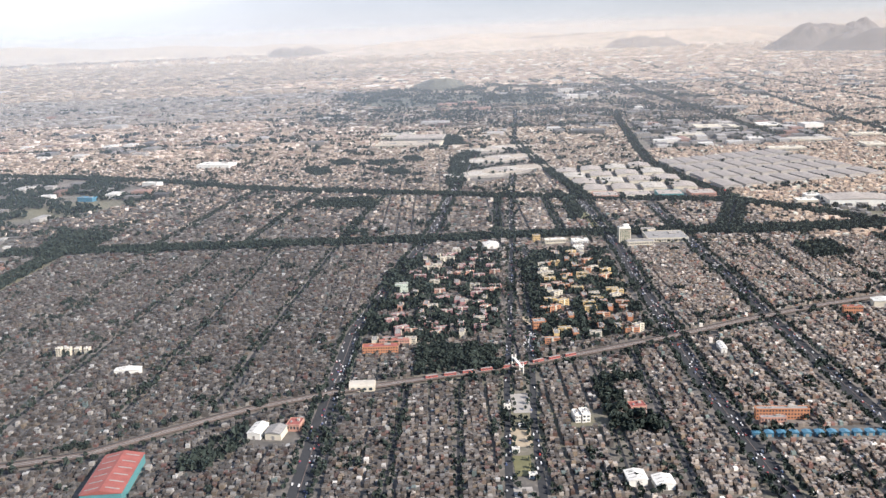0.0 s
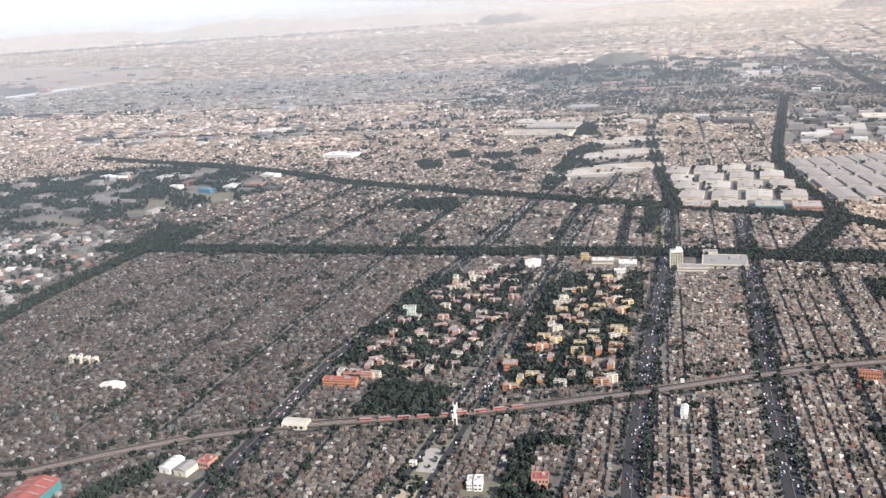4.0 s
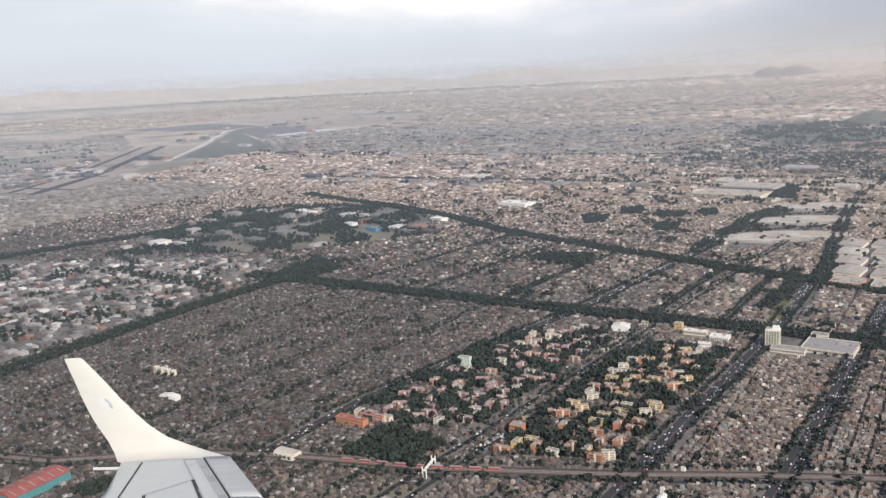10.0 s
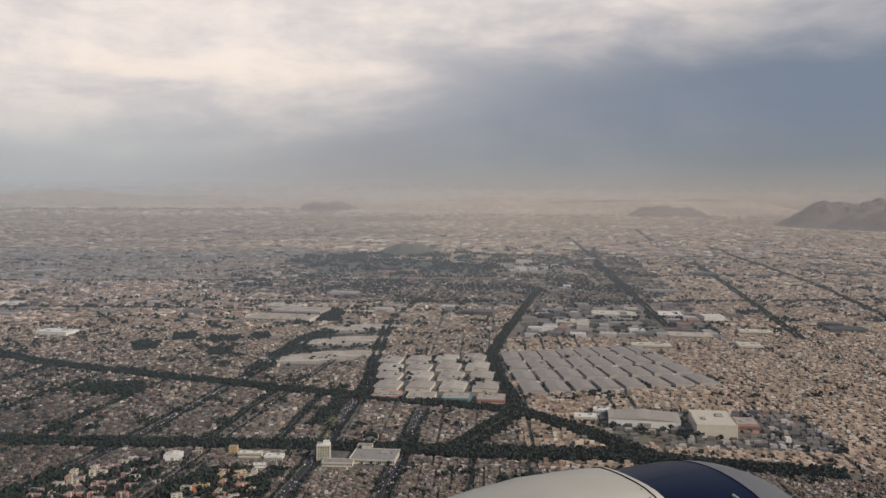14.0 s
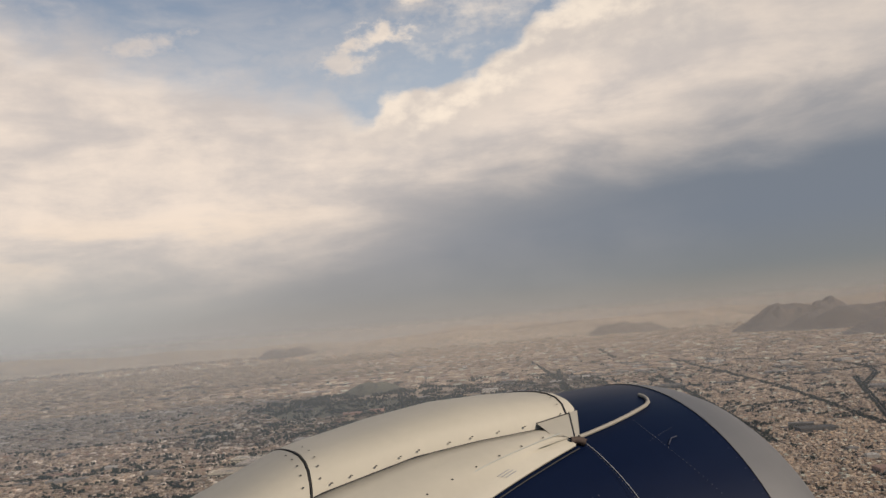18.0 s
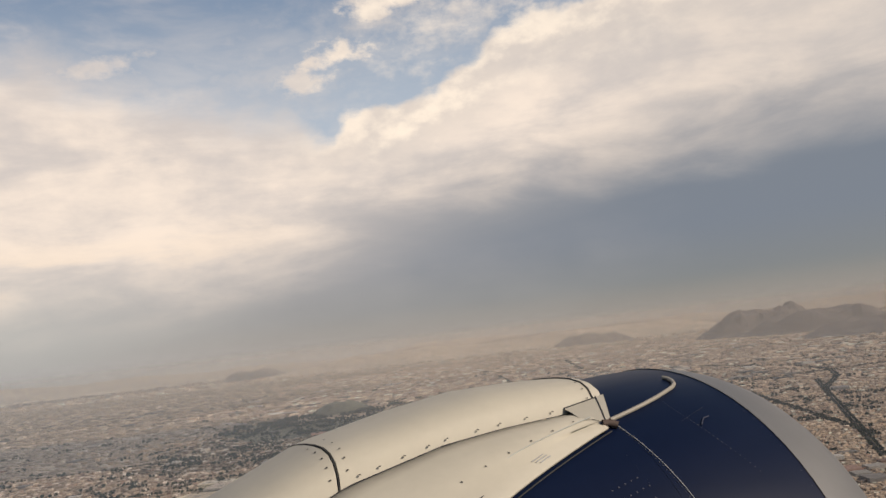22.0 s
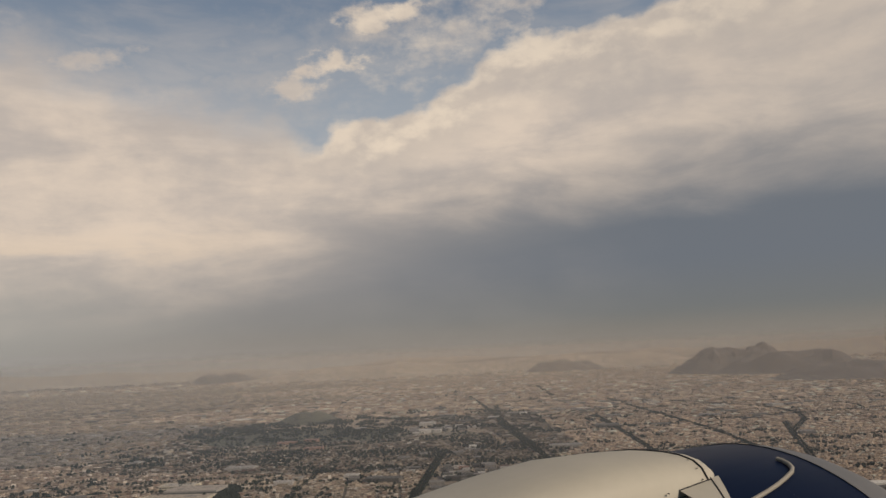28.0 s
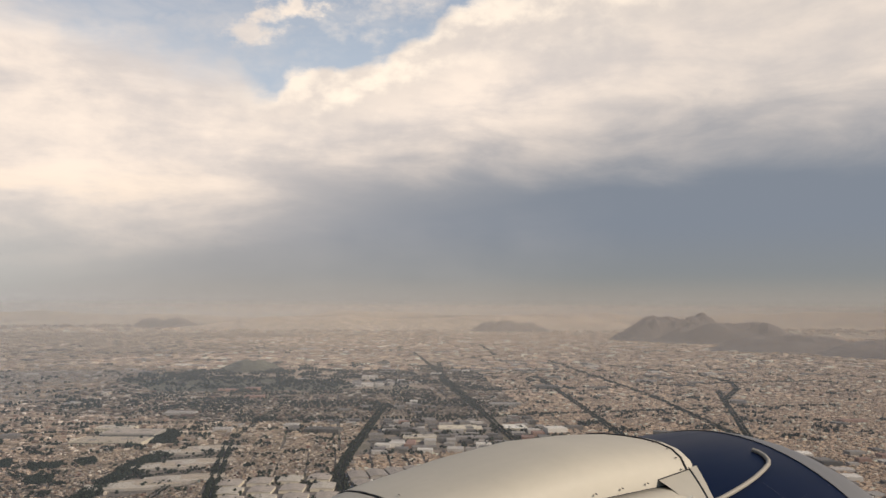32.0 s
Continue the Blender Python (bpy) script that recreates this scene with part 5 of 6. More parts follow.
def office_tower(x, y):
    """The white high block on the boulevard."""
    sx, sy, h, n = 7.2, 5.0, 9.4, 10
    t = thing("office_tower", x, y, "white office tower with green glass between piers", "tower", turn=4)
    core = part("core", bx(0, 0, 0, sx - 0.5, sy - 0.5, h), GREEN_GLASS, t, "green window glass")
    for k in range(n + 1):
        part("floor_slab", bx(0, 0, h * k / n - 0.1, sx - 0.25, sy - 0.25, 0.32), CREAM, core)
    for i in range(6):
        for side in (-1, 1):
            part("pier", bx(-sx / 2 + sx * i / 5, side * sy / 2, 0, 0.6 if i in (0, 5) else 0.36, 0.4, h + 0.5), CREAM, t)
    for i in range(1, 3):
        for side in (-1, 1):
            part("pier", bx(side * sx / 2, -sy / 2 + sy * i / 3, 0, 0.4, 0.6, h + 0.5), CREAM, t)
    part("crown", bx(0, 0, h + 0.45, sx + 0.5, sy + 0.5, 0.9), WHITE, t)
    part("lift_house", bx(1.5, 0.6, h + 1.3, 3.6, 2.6, 1.6), WHITE, t)
    part("lift_house", bx(-2.4, -0.4, h + 1.3, 1.6, 2.0, 0.8), CONCRETE, t)


office_tower(121.5, 566)
flat_hall(131, 560, 18, 8, 2.3, CREAM, GREY_ROOF, "long low cream shop hall beside the white tower", 0, floors=1)
flat_hall(151, 573, 27, 22, 2.7, CREAM, GREY_ROOF, "wide low shopping hall with grey roof and cream walls", -3, floors=1)
flat_hall(143, 588, 9, 6, 3.8, CREAM, GREY_ROOF, "small white roof house behind the shopping hall", 0, floors=1)
shed(32, 564, 10, 8, 3.0, WHITE, WHITE, "white market hall with a pale roof among trees", 8, 1.0)
flat_hall(76, 572, 14, 5, 2.6, CREAM, WHITE, "long low pale school block beside the boulevard", 2, floors=1)
flat_hall(92, 566, 11, 7, 3.0, WHITE, WHITE, "white flat-roofed hall beside the boulevard", 0, floors=1)
flat_hall(64, 578, 5, 4, 4.2, YELLOW, GREY_ROOF, "small yellow block on the boulevard", 0, floors=3)
flat_hall(88, 548, 7, 3, 3.4, WHITE, WHITE, "white stepped building among dark trees", 10, floors=2)
flat_hall(-24, 468, 7, 3.6, 4.8, PALE_GREEN, GREY_ROOF, "pale green slab block above the houses", 6, floors=6)
flat_hall(45, 397, 6, 5, 4.6, ORANGE, GREY_ROOF, "bright orange building between trees", 3, floors=3)
flat_hall(-30, 372, 16, 4.5, 3.8, ORANGE, RED_ROOF, "long orange housing block with red roof", 0, floors=3)
flat_hall(-24, 380, 14, 3, 3.6, SALMON, RED_ROOF, "salmon housing row beside the avenue", 0, floors=3)
flat_hall(275, 486, 7, 5, 6.0, SALMON, RED_ROOF, "tall brick-orange block above the houses", 0, floors=5)
for k in range(4):
    flat_hall(-181 + 4.2 * k, 384 + 0.4 * k, 2.4, 2.8, 3.8 - 0.3 * k, CREAM, WHITE, "cream tower house in a row of four", 0, "four cream tower houses", 5)
shed(-140, 358, 11, 4, 2.2, WHITE, WHITE, "white roofed hall among grey houses", 4)
shed(122, 362, 2.6, 9, 2.0, WHITE, WHITE, "narrow white hall beside an avenue", -4, 0.5)
shed(221, 415, 12, 6, 3.0, CREAM, WHITE, "cream hall with white roof near the railway", -8, 0.9)
flat_hall(200, 405, 9, 3, 3.4, ORANGE, RED_ROOF, "orange school block beside red yard", -6, floors=2)
part_yard = part("yard", ribbon([(193, 396), (212, 399)], 9, 0.07), RED_ROOF)
tagged(part_yard, "red paved school yard", "yard", kind="structure")
for k in range(6):
    flat_hall(296 + 7 * k, 470 + 1.5 * k, 4.4, 5, 4.6, CREAM, GREY_ROOF, "cream apartment block in a row", -6, "row of cream apartment blocks", 4)
flat_hall(121, 291, 19, 2.6, 4.0, ORANGE, GREY_ROOF, "long bright orange school block", -4, floors=3)
flat_hall(116, 286, 9, 2.2, 3.0, SALMON, GREY_ROOF, "salmon annex of the orange school", -4, floors=2)
shed(58.5, 249, 6, 6.5, 2.4, WHITE, WHITE, "white factory hall with bright roof", 2, 0.7)
shed(66.5, 246, 6, 6, 2.2, WHITE, WHITE, "white factory hall with bright roof", 2, 0.7)
shed(-70, 293, 5, 9, 2.4, WHITE, WHITE, "white hall with bright roof beside trees", -10, 0.8)
shed(-63, 291, 6, 7, 2.6, CREAM, GREY_ROOF, "grey roofed hall beside trees", -10, 0.8)
flat_hall(-57, 297, 5, 6, 2.6, SALMON, RED_ROOF, "low red roofed workshop", -10, floors=1)
flat_hall(50, 296, 3, 6, 3.0, WHITE, WHITE, "white block in a dark leafy yard", 6, floors=2)
flat_hall(71, 303, 6, 5, 2.0, SALMON, RED_ROOF, "low red-brown roof in a leafy yard", 6, floors=1)
flat_hall(72, 295, 5, 4, 1.8, SALMON, RED_ROOF, "low red-brown roof in a leafy yard", 6, floors=1)
flat_hall(47, 296, 2, 6, 2.6, WHITE, WHITE, "white block in a dark leafy yard", 6, floors=2)
t = shed(-111, 260, 13, 27, 3.6, TEAL, RED_ROOF, "long shed with red sheet roof and teal walls", 3, 1.4, strips=6)
t = thing("sports_hall", -35, 332, "white sports hall with a vaulted roof beside the railway", "hall")
part("wall", bx(0, 0, 0, 10.5, 6.6, 2.0), CREAM, t)
poly_part("vault", barrel(0, 0, 1.9, 10.5, 6.6, 1.3), PALE_ROOF, t)
for k in (-1, 1):
    part("end_wall", bx(k * 5.2, 0, 0, 0.3, 4.6, 2.8), CREAM, t)
for k in range(4):
    part("window", bx(-3.6 + 2.4 * k, -3.34, 0.5, 1.3, 0.1, 1.2), GLASS, t)

# the blue market stalls
for k in range(11):
    t = thing("market_stall", 107 + 4.3 * k, 277.5 - 0.2 * k, "blue roofed market stall in a row", "stall", "blue market stalls", turn=-3)
    part("wall", bx(0, 0, 0, 2.7, 2.2, 1.5), BLUE, t)
    poly_part("roof", gable(0, 0, 1.52, 2.7, 2.2, 0.4), BLUE, t)
    part("door", bx(0, -1.12, 0, 1.2, 0.1, 1.0), GREY_ROOF, t)

# courts, car parks and lawns in the strip between the two park avenues
for k, (x, y, w, d, mat, lab) in enumerate(((25.5, 283, 7, 15, SAND, "bare sandy football pitch"), (24, 262, 6, 14, GRASS, "worn grass square"), (22.5, 240, 6, 16, CONCRETE, "pale paved square"),
                                            (28, 312, 7, 18, CONCRETE, "pale paved square with benches"), (36, 378, 8, 26, ASPHALT, "car park between trees"), (38, 410, 8, 14, SAND, "sandy open court"),
                                            (-4, 362, 8, 6, RED_ROOF, "red clay court among trees"), (12, 366, 7, 6, RED_ROOF, "red clay court among trees"), (110, 640, 9, 60, GRASS, "dry lawn beside the avenue"),
                                            (70, 790, 26, 22, SAND, "bare brown field"), (240, 540, 18, 22, GRASS, "dark grass pitch with trees"), (242, 415, 12, 12, GRASS, "small green pitch"))):
    c = part("court", bx(x, y, 0.03, w, d, 0.06), mat)
    tagged(c, lab, "court", kind="structure")
for k in range(5):
    flat_hall(22.5 + (k % 2) * 4, 236 + 18 * k, 2.6, 1.6, 1.4, WHITE, WHITE, "small white kiosk on a paved square", 0, "kiosks", 1, "kiosk", "kiosk")

# ---------------------------------------------------------------- market halls, depots and works


def quad_at(poly, a, b):
    p = [Vector(q) for q in poly]
    return p[0].lerp(p[3], a).lerp(p[1].lerp(p[2], a), b)


market = DEPOTS["market"]
first = None
for i in range(8):
    for j in range(4):
        p = quad_at(market, (i + 0.5) / 8, (j + 0.42) / 4)
        e = quad_at(market, (i + 0.5) / 8, (j + 0.52) / 4)
        turn = math.degrees(math.atan2(e.y - p.y, e.x - p.x)) - 90
        if first is None:
            first = shed(p.x, p.y, 16.5, 33, 3.4, CONCRETE, painted("pinkish_grey_roof", (0.27, 0.24, 0.215), 0.8, 0.35), "huge grey wholesale market hall with ribbed roof", turn, 1.0, "wholesale market halls", 7)
        else:
            copy_thing(first, pose(p.x * S, p.y * S, 0, 0, 0, turn))
hyper = DEPOTS["hyper"]
TAN_ROOF = painted("tan_roof_sheet", (0.36, 0.31, 0.245), 0.8, 0.35)
HYPER_ROOF = painted("pale_factory_roof", (0.34, 0.30, 0.262), 0.8, 0.3)
for i in range(4):
    for j in range(5):
        p = quad_at(hyper, (j + 0.5) / 5, (i + 0.5) / 4)
        if j == 0:
            flat_hall(p.x, p.y, 21, 20, 3.2, (SALMON, CREAM, TEAL, SALMON)[i], HYPER_ROOF, "wide store with a coloured front and grey roof", -4, "stores along the avenue", 1)
        else:
            shed(p.x, p.y, 20, 27, 2.6, CREAM, HYPER_ROOF if (i + j) % 3 else PALE_ROOF, "works hall with a pale grey roof", -6, 1.0, "works halls", 3)
sheds_poly = DEPOTS["sheds"]
for i in range(3):
    for j in range(9):
        p = quad_at(sheds_poly, (i + 0.5) / 3, (j + 0.5) / 9)
        q = quad_at(sheds_poly, (i + 1.0) / 3, (j + 0.5) / 9)
        if (i, j) in ((1, 0), (2, 0), (0, 5)):
            continue
        shed(p.x, p.y, 2 * (q - p).length * 0.64, 24 - 3.0 * ((i * 3 + j) % 3), 2.2, CONCRETE, (PALE_ROOF, TAN_ROOF, HYPER_ROOF, PALE_ROOF, TAN_ROOF)[(i * 5 + j * 3) % 5], "pale storage hall with tan roof in a long row", 9, 0.7, "pale storage halls", 2)
flat_hall(-38, 1128, 84, 42, 4.0, CREAM, TAN_ROOF, "broad cream superstore with pale roof", -8, floors=1)
flat_hall(-26, 1182, 66, 44, 6.0, CONCRETE, HYPER_ROOF, "tall tan hall behind the superstore", -8, floors=1)
flat_hall(-58, 1236, 46, 30, 4.5, CREAM, PALE_ROOF, "white hall behind the superstore", -8, floors=1)
for x, y, sx, sy, mat in ((380, 1195, 56, 34, CREAM), (452, 1195, 30, 40, WHITE), (385, 960, 40, 18, CREAM), (440, 1030, 46, 22, PALE_ROOF), (486, 968, 24, 26, CREAM), (320, 1120, 40, 24, PALE_ROOF), (520, 1060, 36, 18, CREAM)):
    flat_hall(x, y, sx, sy, 5.0, CREAM, mat, "broad pale works hall north of the market", -6, "northern works halls", 1)
shed(326, 668, 48, 26, 5.0, WHITE, HYPER_ROOF, "very long hall with grey ribbed roof and white walls", -7, 1.5, strips=8)
flat_hall(369, 652, 26, 40, 8.5, CREAM, CREAM, "big plain cream warehouse", -5)
flat_hall(392, 655, 14, 18, 6.0, SALMON, HYPER_ROOF, "salmon depot beside the warehouse", -5, floors=1)
flat_hall(286, 668, 16, 12, 4.5, CREAM, WHITE, "pale workshop with two roofs", -5, floors=1)
flat_hall(300, 690, 12, 10, 4.0, WHITE, WHITE, "white workshop beside the depot", -5, floors=1)
flat_hall(-484, 871, 34, 12, 4.0, WHITE, WHITE, "long bright white roof among dark trees", -20)
flat_hall(-292, 872, 18, 10, 4.0, WHITE, WHITE, "white hall beside dark trees", -20)
flat_hall(-330, 800, 16, 8, 3.6, BLUE, BLUE, "bluish roofed hall in the wood", -15)
flat_hall(-255, 989, 40, 22, 5.0, WHITE, WHITE, "wide pale hall beyond the wood", -12)


def factory_field(poly, step, lo, hi, high, fill=0.75):
    """Loose works and hangars of many sizes."""
    a, b = np.min(poly, 0), np.max(poly, 0)
    x, y = [q.ravel() for q in np.meshgrid(np.arange(a[0], b[0], step), np.arange(a[1], b[1], step))]
    k = inside(x, y, poly) & (rng.random(x.shape) < fill) & in_view(x, y, 6)
    for pts, road, trees in AVENUES.values():
        k &= near_line(x, y, pts) > road / 2 + trees + hi * 0.6
    x, y = x[k] + rng.normal(0, step * 0.12, k.sum()), y[k] + rng.normal(0, step * 0.12, k.sum())
    n = len(x)
    ob = part("works", box_arrays(x, y, 0, rng.uniform(lo, hi, n), rng.uniform(lo, hi, n), rng.uniform(0.6, 1.2, n) * high, rng.normal(-0.1, 0.06, n)), ROOFS)
    return tagged(ob, "pale flat roofs of works and hangars", "works", kind="stuff")


factory_field(DEPOTS["west"], 6.6, 2.5, 7.0, 2.2, 0.72)
factory_field(WOODS["lake"], 22.0, 6, 20, 4.5, 0.3)
grow("trees", woods_in(DEPOTS["west"], 5.0, 0.14), 3.0, 5.0, "dark green belts of trees between works")
grow("trees", woods_in([(-250, 2040), (-100, 1720), (220, 1740), (240, 1960), (60, 2090)], 16.0, 0.1), 6.0, 10.0, "dark green trees on open ground")
factory_field(DEPOTS["big"], 7.0, 2.0, 5.5, 2.4, 0.7)
factory_field(DEPOTS["north"], 20.0, 9, 19, 4.5)
factory_field([(-1500, 700), (-1180, 740), (-1240, 1180), (-1500, 1250)], 24.0, 10, 22, 5.0, 0.6)
factory_field([(240, 1800), (380, 1880), (390, 1960), (250, 1930)], 24.0, 14, 24, 6.0, 0.9)
factory_field([(480, 2080), (980, 2200), (900, 2700), (560, 2600)], 34.0, 12, 32, 6.0, 0.5)
factory_field([(100, 1130), (420, 1400), (380, 1560), (60, 1300)], 26.0, 10, 24, 5.0, 0.4)
factory_field([(-700, 1120), (-250, 1120), (-250, 1250), (-800, 1300)], 26.0, 10, 26, 5.0, 0.35)
factory_field([(560, 700), (900, 760), (900, 1000), (600, 950)], 22.0, 8, 20, 5.0, 0.35)
loose = rng.uniform(0, 1, (260, 2))
spots = np.array([tuple(quad_at([(-2200, 1080), (-2200, 3600), (2000, 3600), (1300, 1080)], a, b)) for a, b in loose])
spots = spots[in_view(spots[:, 0], spots[:, 1])]
n = len(spots)
ob = part("works", box_arrays(spots[:, 0], spots[:, 1], 0, rng.uniform(14, 46, n), rng.uniform(12, 34, n), rng.uniform(4, 8, n), rng.normal(-0.1, 0.2, n)), ROOFS)
tagged(ob, "scattered pale roofs of large halls", "works", kind="stuff")
# ---------------------------------------------------------------- open land: the airfield, fields, dry lots


def land(poly, mat, z, label):
    me = bpy.data.meshes.new("field")
    me.from_pydata([(x * S, y * S, z * S) for x, y in poly], [], [tuple(range(len(poly)))])
    me.materials.append(mat)
    return tagged(new("field", me), label, "field", kind="structure")


land([(-1203, 898), (-1040, 915), (-1170, 1150), (-1340, 1400), (-1610, 1740), (-1760, 1640), (-1500, 1330), (-1290, 1060)], FAR_LAND, 0.30, "dry brown open ground of an airfield")
land([(-1330, 1440), (-1980, 2250), (-1230, 1640), (-1215, 1410)], SCRUB, 0.30, "dark scrub in a pointed field beside a highway")
land([(-2600, 2250), (-2000, 2260), (-1500, 1880), (-1640, 2300), (-2500, 2620)], ROCK, 0.28, "dull flat ground beyond the airfield")
land([(-2400, 2660), (-1640, 2320), (-1440, 2600), (-1900, 3300), (-3000, 3800)], FAR_LAND, 0.26, "wide pale dry plain beyond the airfield")
land([(-1480, 2200), (-1334, 2240), (-1243, 2470), (-1450, 2500)], WATER, 0.34, "still grey pond on the plain")
land([(-1620, 2000), (-1540, 2010), (-1500, 2260), (-1580, 2270)], WATER, 0.34, "still grey pond on the plain")
for pts, w, mat, name, lab in (([(-1085, 900), (-1230, 1130), (-1420, 1360), (-1690, 1690)], 20, ASPHALT, "runway", "dark asphalt runway of the airfield"), ([(-1150, 900), (-1290, 1120), (-1480, 1350), (-1730, 1650)], 12, ASPHALT, "taxiway", "dark taxiway beside the runway"),
                               ([(-1300, 1360), (-1540, 1680), (-2010, 2240), (-2040, 2400)], 16, PALE_ROOF, "road", "pale straight highway past the airfield")):
    tagged(part(name, ribbon(dense(pts, 60), w, 0.42), mat), lab, name, kind="structure")
for a, b in (((-1060, 960), (-1180, 950)), ((-1180, 1120), (-1270, 1090)), ((-1300, 1300), (-1400, 1255)), ((-1480, 1510), (-1570, 1450))):
    tagged(part("taxiway", ribbon(dense([a, b], 40), 12, 0.46), ASPHALT), "dark taxiway beside the runway", "taxiway", kind="structure")
land([(-250, 2040), (-100, 1720), (220, 1740), (240, 1960), (60, 2090)], SCRUB, 0.2, "dull green open field")
land([(420, 1760), (430, 2010), (300, 2060), (390, 1780)], FAR_LAND, 0.25, "bare brown field")
land([(520, 2150), (840, 2180), (850, 2300), (560, 2290)], FAR_LAND, 0.3, "long bare brown field")
land([(-420, 2150), (-260, 2000), (-60, 2180), (-200, 2330)], SCRUB, 0.3, "dark open grassland below the hill")
land([(-3600, 3600), (-2000, 2700), (-900, 4200), (-2600, 5600)], FAR_LAND, 0.3, "wide dry plain far off")
land([(-2100, 3000), (-1500, 3200), (-1300, 3800), (-1900, 3700)], GRASS, 0.5, "grey-green marsh on the plain")

# ---------------------------------------------------------------- hills


def hill(name, x, y, rx, ry, high, label, mat=ROCK, cliff=0.0, turn=0.0, n=44, broad=1.25):
    """A hill with an uneven top, gullies and a foot that runs out on the plain."""
    v, f = [], []
    for j in range(n):
        for i in range(n):
            a, b = 2 * i / (n - 1) - 1, 2 * j / (n - 1) - 1
            r = math.hypot(a, b)
            k = max(0.0, 1 - r)
            k = min(1.0, broad * k)
            shape = k * k * (3 - 2 * k)
            if cliff:
                shape *= 0.55 + 0.45 * (1 / (1 + math.exp(-(a + 0.35) * 14))) * (1 - 0.55 * max(0, a + 0.3))
            g = noise.fractal((a * 3.0 + x * 0.01, b * 2.3 + y * 0.01, high * 0.1), 1.0, 2.1, 5)
            c, s = math.cos(turn), math.sin(turn)
            v.append(((x + rx * a * c - ry * b * s) * S, (y + rx * a * s + ry * b * c) * S, max(-0.5, high * shape * (1 + 0.45 * g) - 0.5) * S))
    for j in range(n - 1):
        for i in range(n - 1):
            p = j * n + i
            f.append((p, p + 1, p + n + 1, p + n))
    me = raw_mesh(name, v, f, mat)
    return tagged(new(name, me), label, "hill", kind="structure")


hill("hill", 6, 2330, 92, 80, 27, "dark rocky hill with a steep side above the plain", SCRUB, cliff=1.0, broad=2.0)
hill("hill", -1131, 7340, 330, 260, 62, "low dark volcanic hill in the haze", broad=1.8)
hill("hill", 1494, 6340, 330, 240, 60, "low dark hill in the haze", broad=1.9)
hill("mountain", 1985, 4460, 400, 330, 124, "dark bare mountain at the edge of the city", turn=0.25, broad=1.35)
hill("mountain", 2120, 4080, 430, 320, 88, "long dark mountain flank at the edge of the city", turn=-0.5, broad=1.6)
hill("mountain", 2010, 3330, 380, 330, 52, "long dark mountain flank at the edge of the city", broad=1.5)
hill("mountain", 2250, 2900, 420, 360, 50, "long dark mountain flank at the edge of the city", broad=1.5)
hill("hill", 240, 7300, 1500, 900, 85, "broad pale slope covered with distant houses", SLOPE)
hill("hill", 1700, 7600, 1900, 1100, 100, "broad pale slope covered with distant houses", SLOPE)


def far_range(radius, base, swing, lo, hi, label):
    """A long low skyline of dry hills far off."""
    v, f, k, m = [], [], 160, 7
    for i in range(k + 1):
        a = math.radians(lo + (hi - lo) * i / k)
        h = base + swing * noise.fractal((a * 7.0, radius * 0.01, 0.3), 1.0, 2.0, 4)
        for j in range(m):
            r = radius - 900 + 900 * j / (m - 1)
            q = j / (m - 1)
            v.append((EYE.x + r * S * math.sin(a), EYE.y + r * S * math.cos(a), max(0.0, h) * q * q * (3 - 2 * q) * S - 0.2))
    for i in range(k):
        for j in range(m - 1):
            p = i * m + j
            f.append((p, p + m, p + m + 1, p + 1))
    me = raw_mesh("far_range", v, f, SLOPE)
    return tagged(new("far_range", me), label, "hills", kind="structure")


far_range(9200, 60, 90, -75, 60, "pale dry hills on the hazy skyline")
far_range(11200, 105, 90, -75, 60, "pale dry hills on the hazy skyline")

# ---------------------------------------------------------------- the railway viaduct

rail = dense(RAIL, 4.0)
TRACK = painted("stained_track_concrete", (0.105, 0.082, 0.074), 0.9, 0.3)
viaduct = thing("viaduct", 0, 0, "grey concrete railway viaduct across the city", "viaduct")
viaduct["kind"] = "structure"


def slab(points, width, z0, z1):
    """A long solid deck along plan points."""
    top, f1 = ribbon(points, width, z1)
    low, f2 = ribbon(points, width, z0)
    m = len(points)
    v = np.concatenate([top, low])
    f = list(f1) + [(q[3] + 2 * m, q[2] + 2 * m, q[1] + 2 * m, q[0] + 2 * m) for q in f2]
    for i in range(m - 1):
        f += [(i + 1, i, i + 2 * m, i + 1 + 2 * m), (m + i, m + i + 1, 3 * m + i + 1, 3 * m + i)]
    return v, f


def aside(points, by):
    d = np.gradient(points, axis=0)
    nrm = np.stack([-d[:, 1], d[:, 0]], 1) / np.linalg.norm(d, axis=1)[:, None]
    return points + nrm * by


part("deck", slab(rail, 3.0, 0.7, 1.1), TRACK, viaduct)
for side in (-1, 1):
    part("parapet", slab(aside(rail, side * 1.5), 0.16, 1.1, 1.4), TRACK, viaduct)
    part("rail", slab(aside(rail, side * 0.6), 0.12, 1.1, 1.2), GREY_ROOF, viaduct)
    tagged(part("road", ribbon(aside(rail, side * 4.0), 2.4, 0.09), ASPHALT), "side road along the viaduct", "road", "avenues", "structure")
for p in rail[::4]:
    part("pier", bx(p[0], p[1], 0, 1.6, 0.7, 0.75), TRACK, viaduct)
RED_TRAIN = painted("faded_red_train", (0.36, 0.10, 0.08), 0.5, 0.15)
train = thing("metro_train", 0, 0, "faded red metro train on the viaduct", "train")
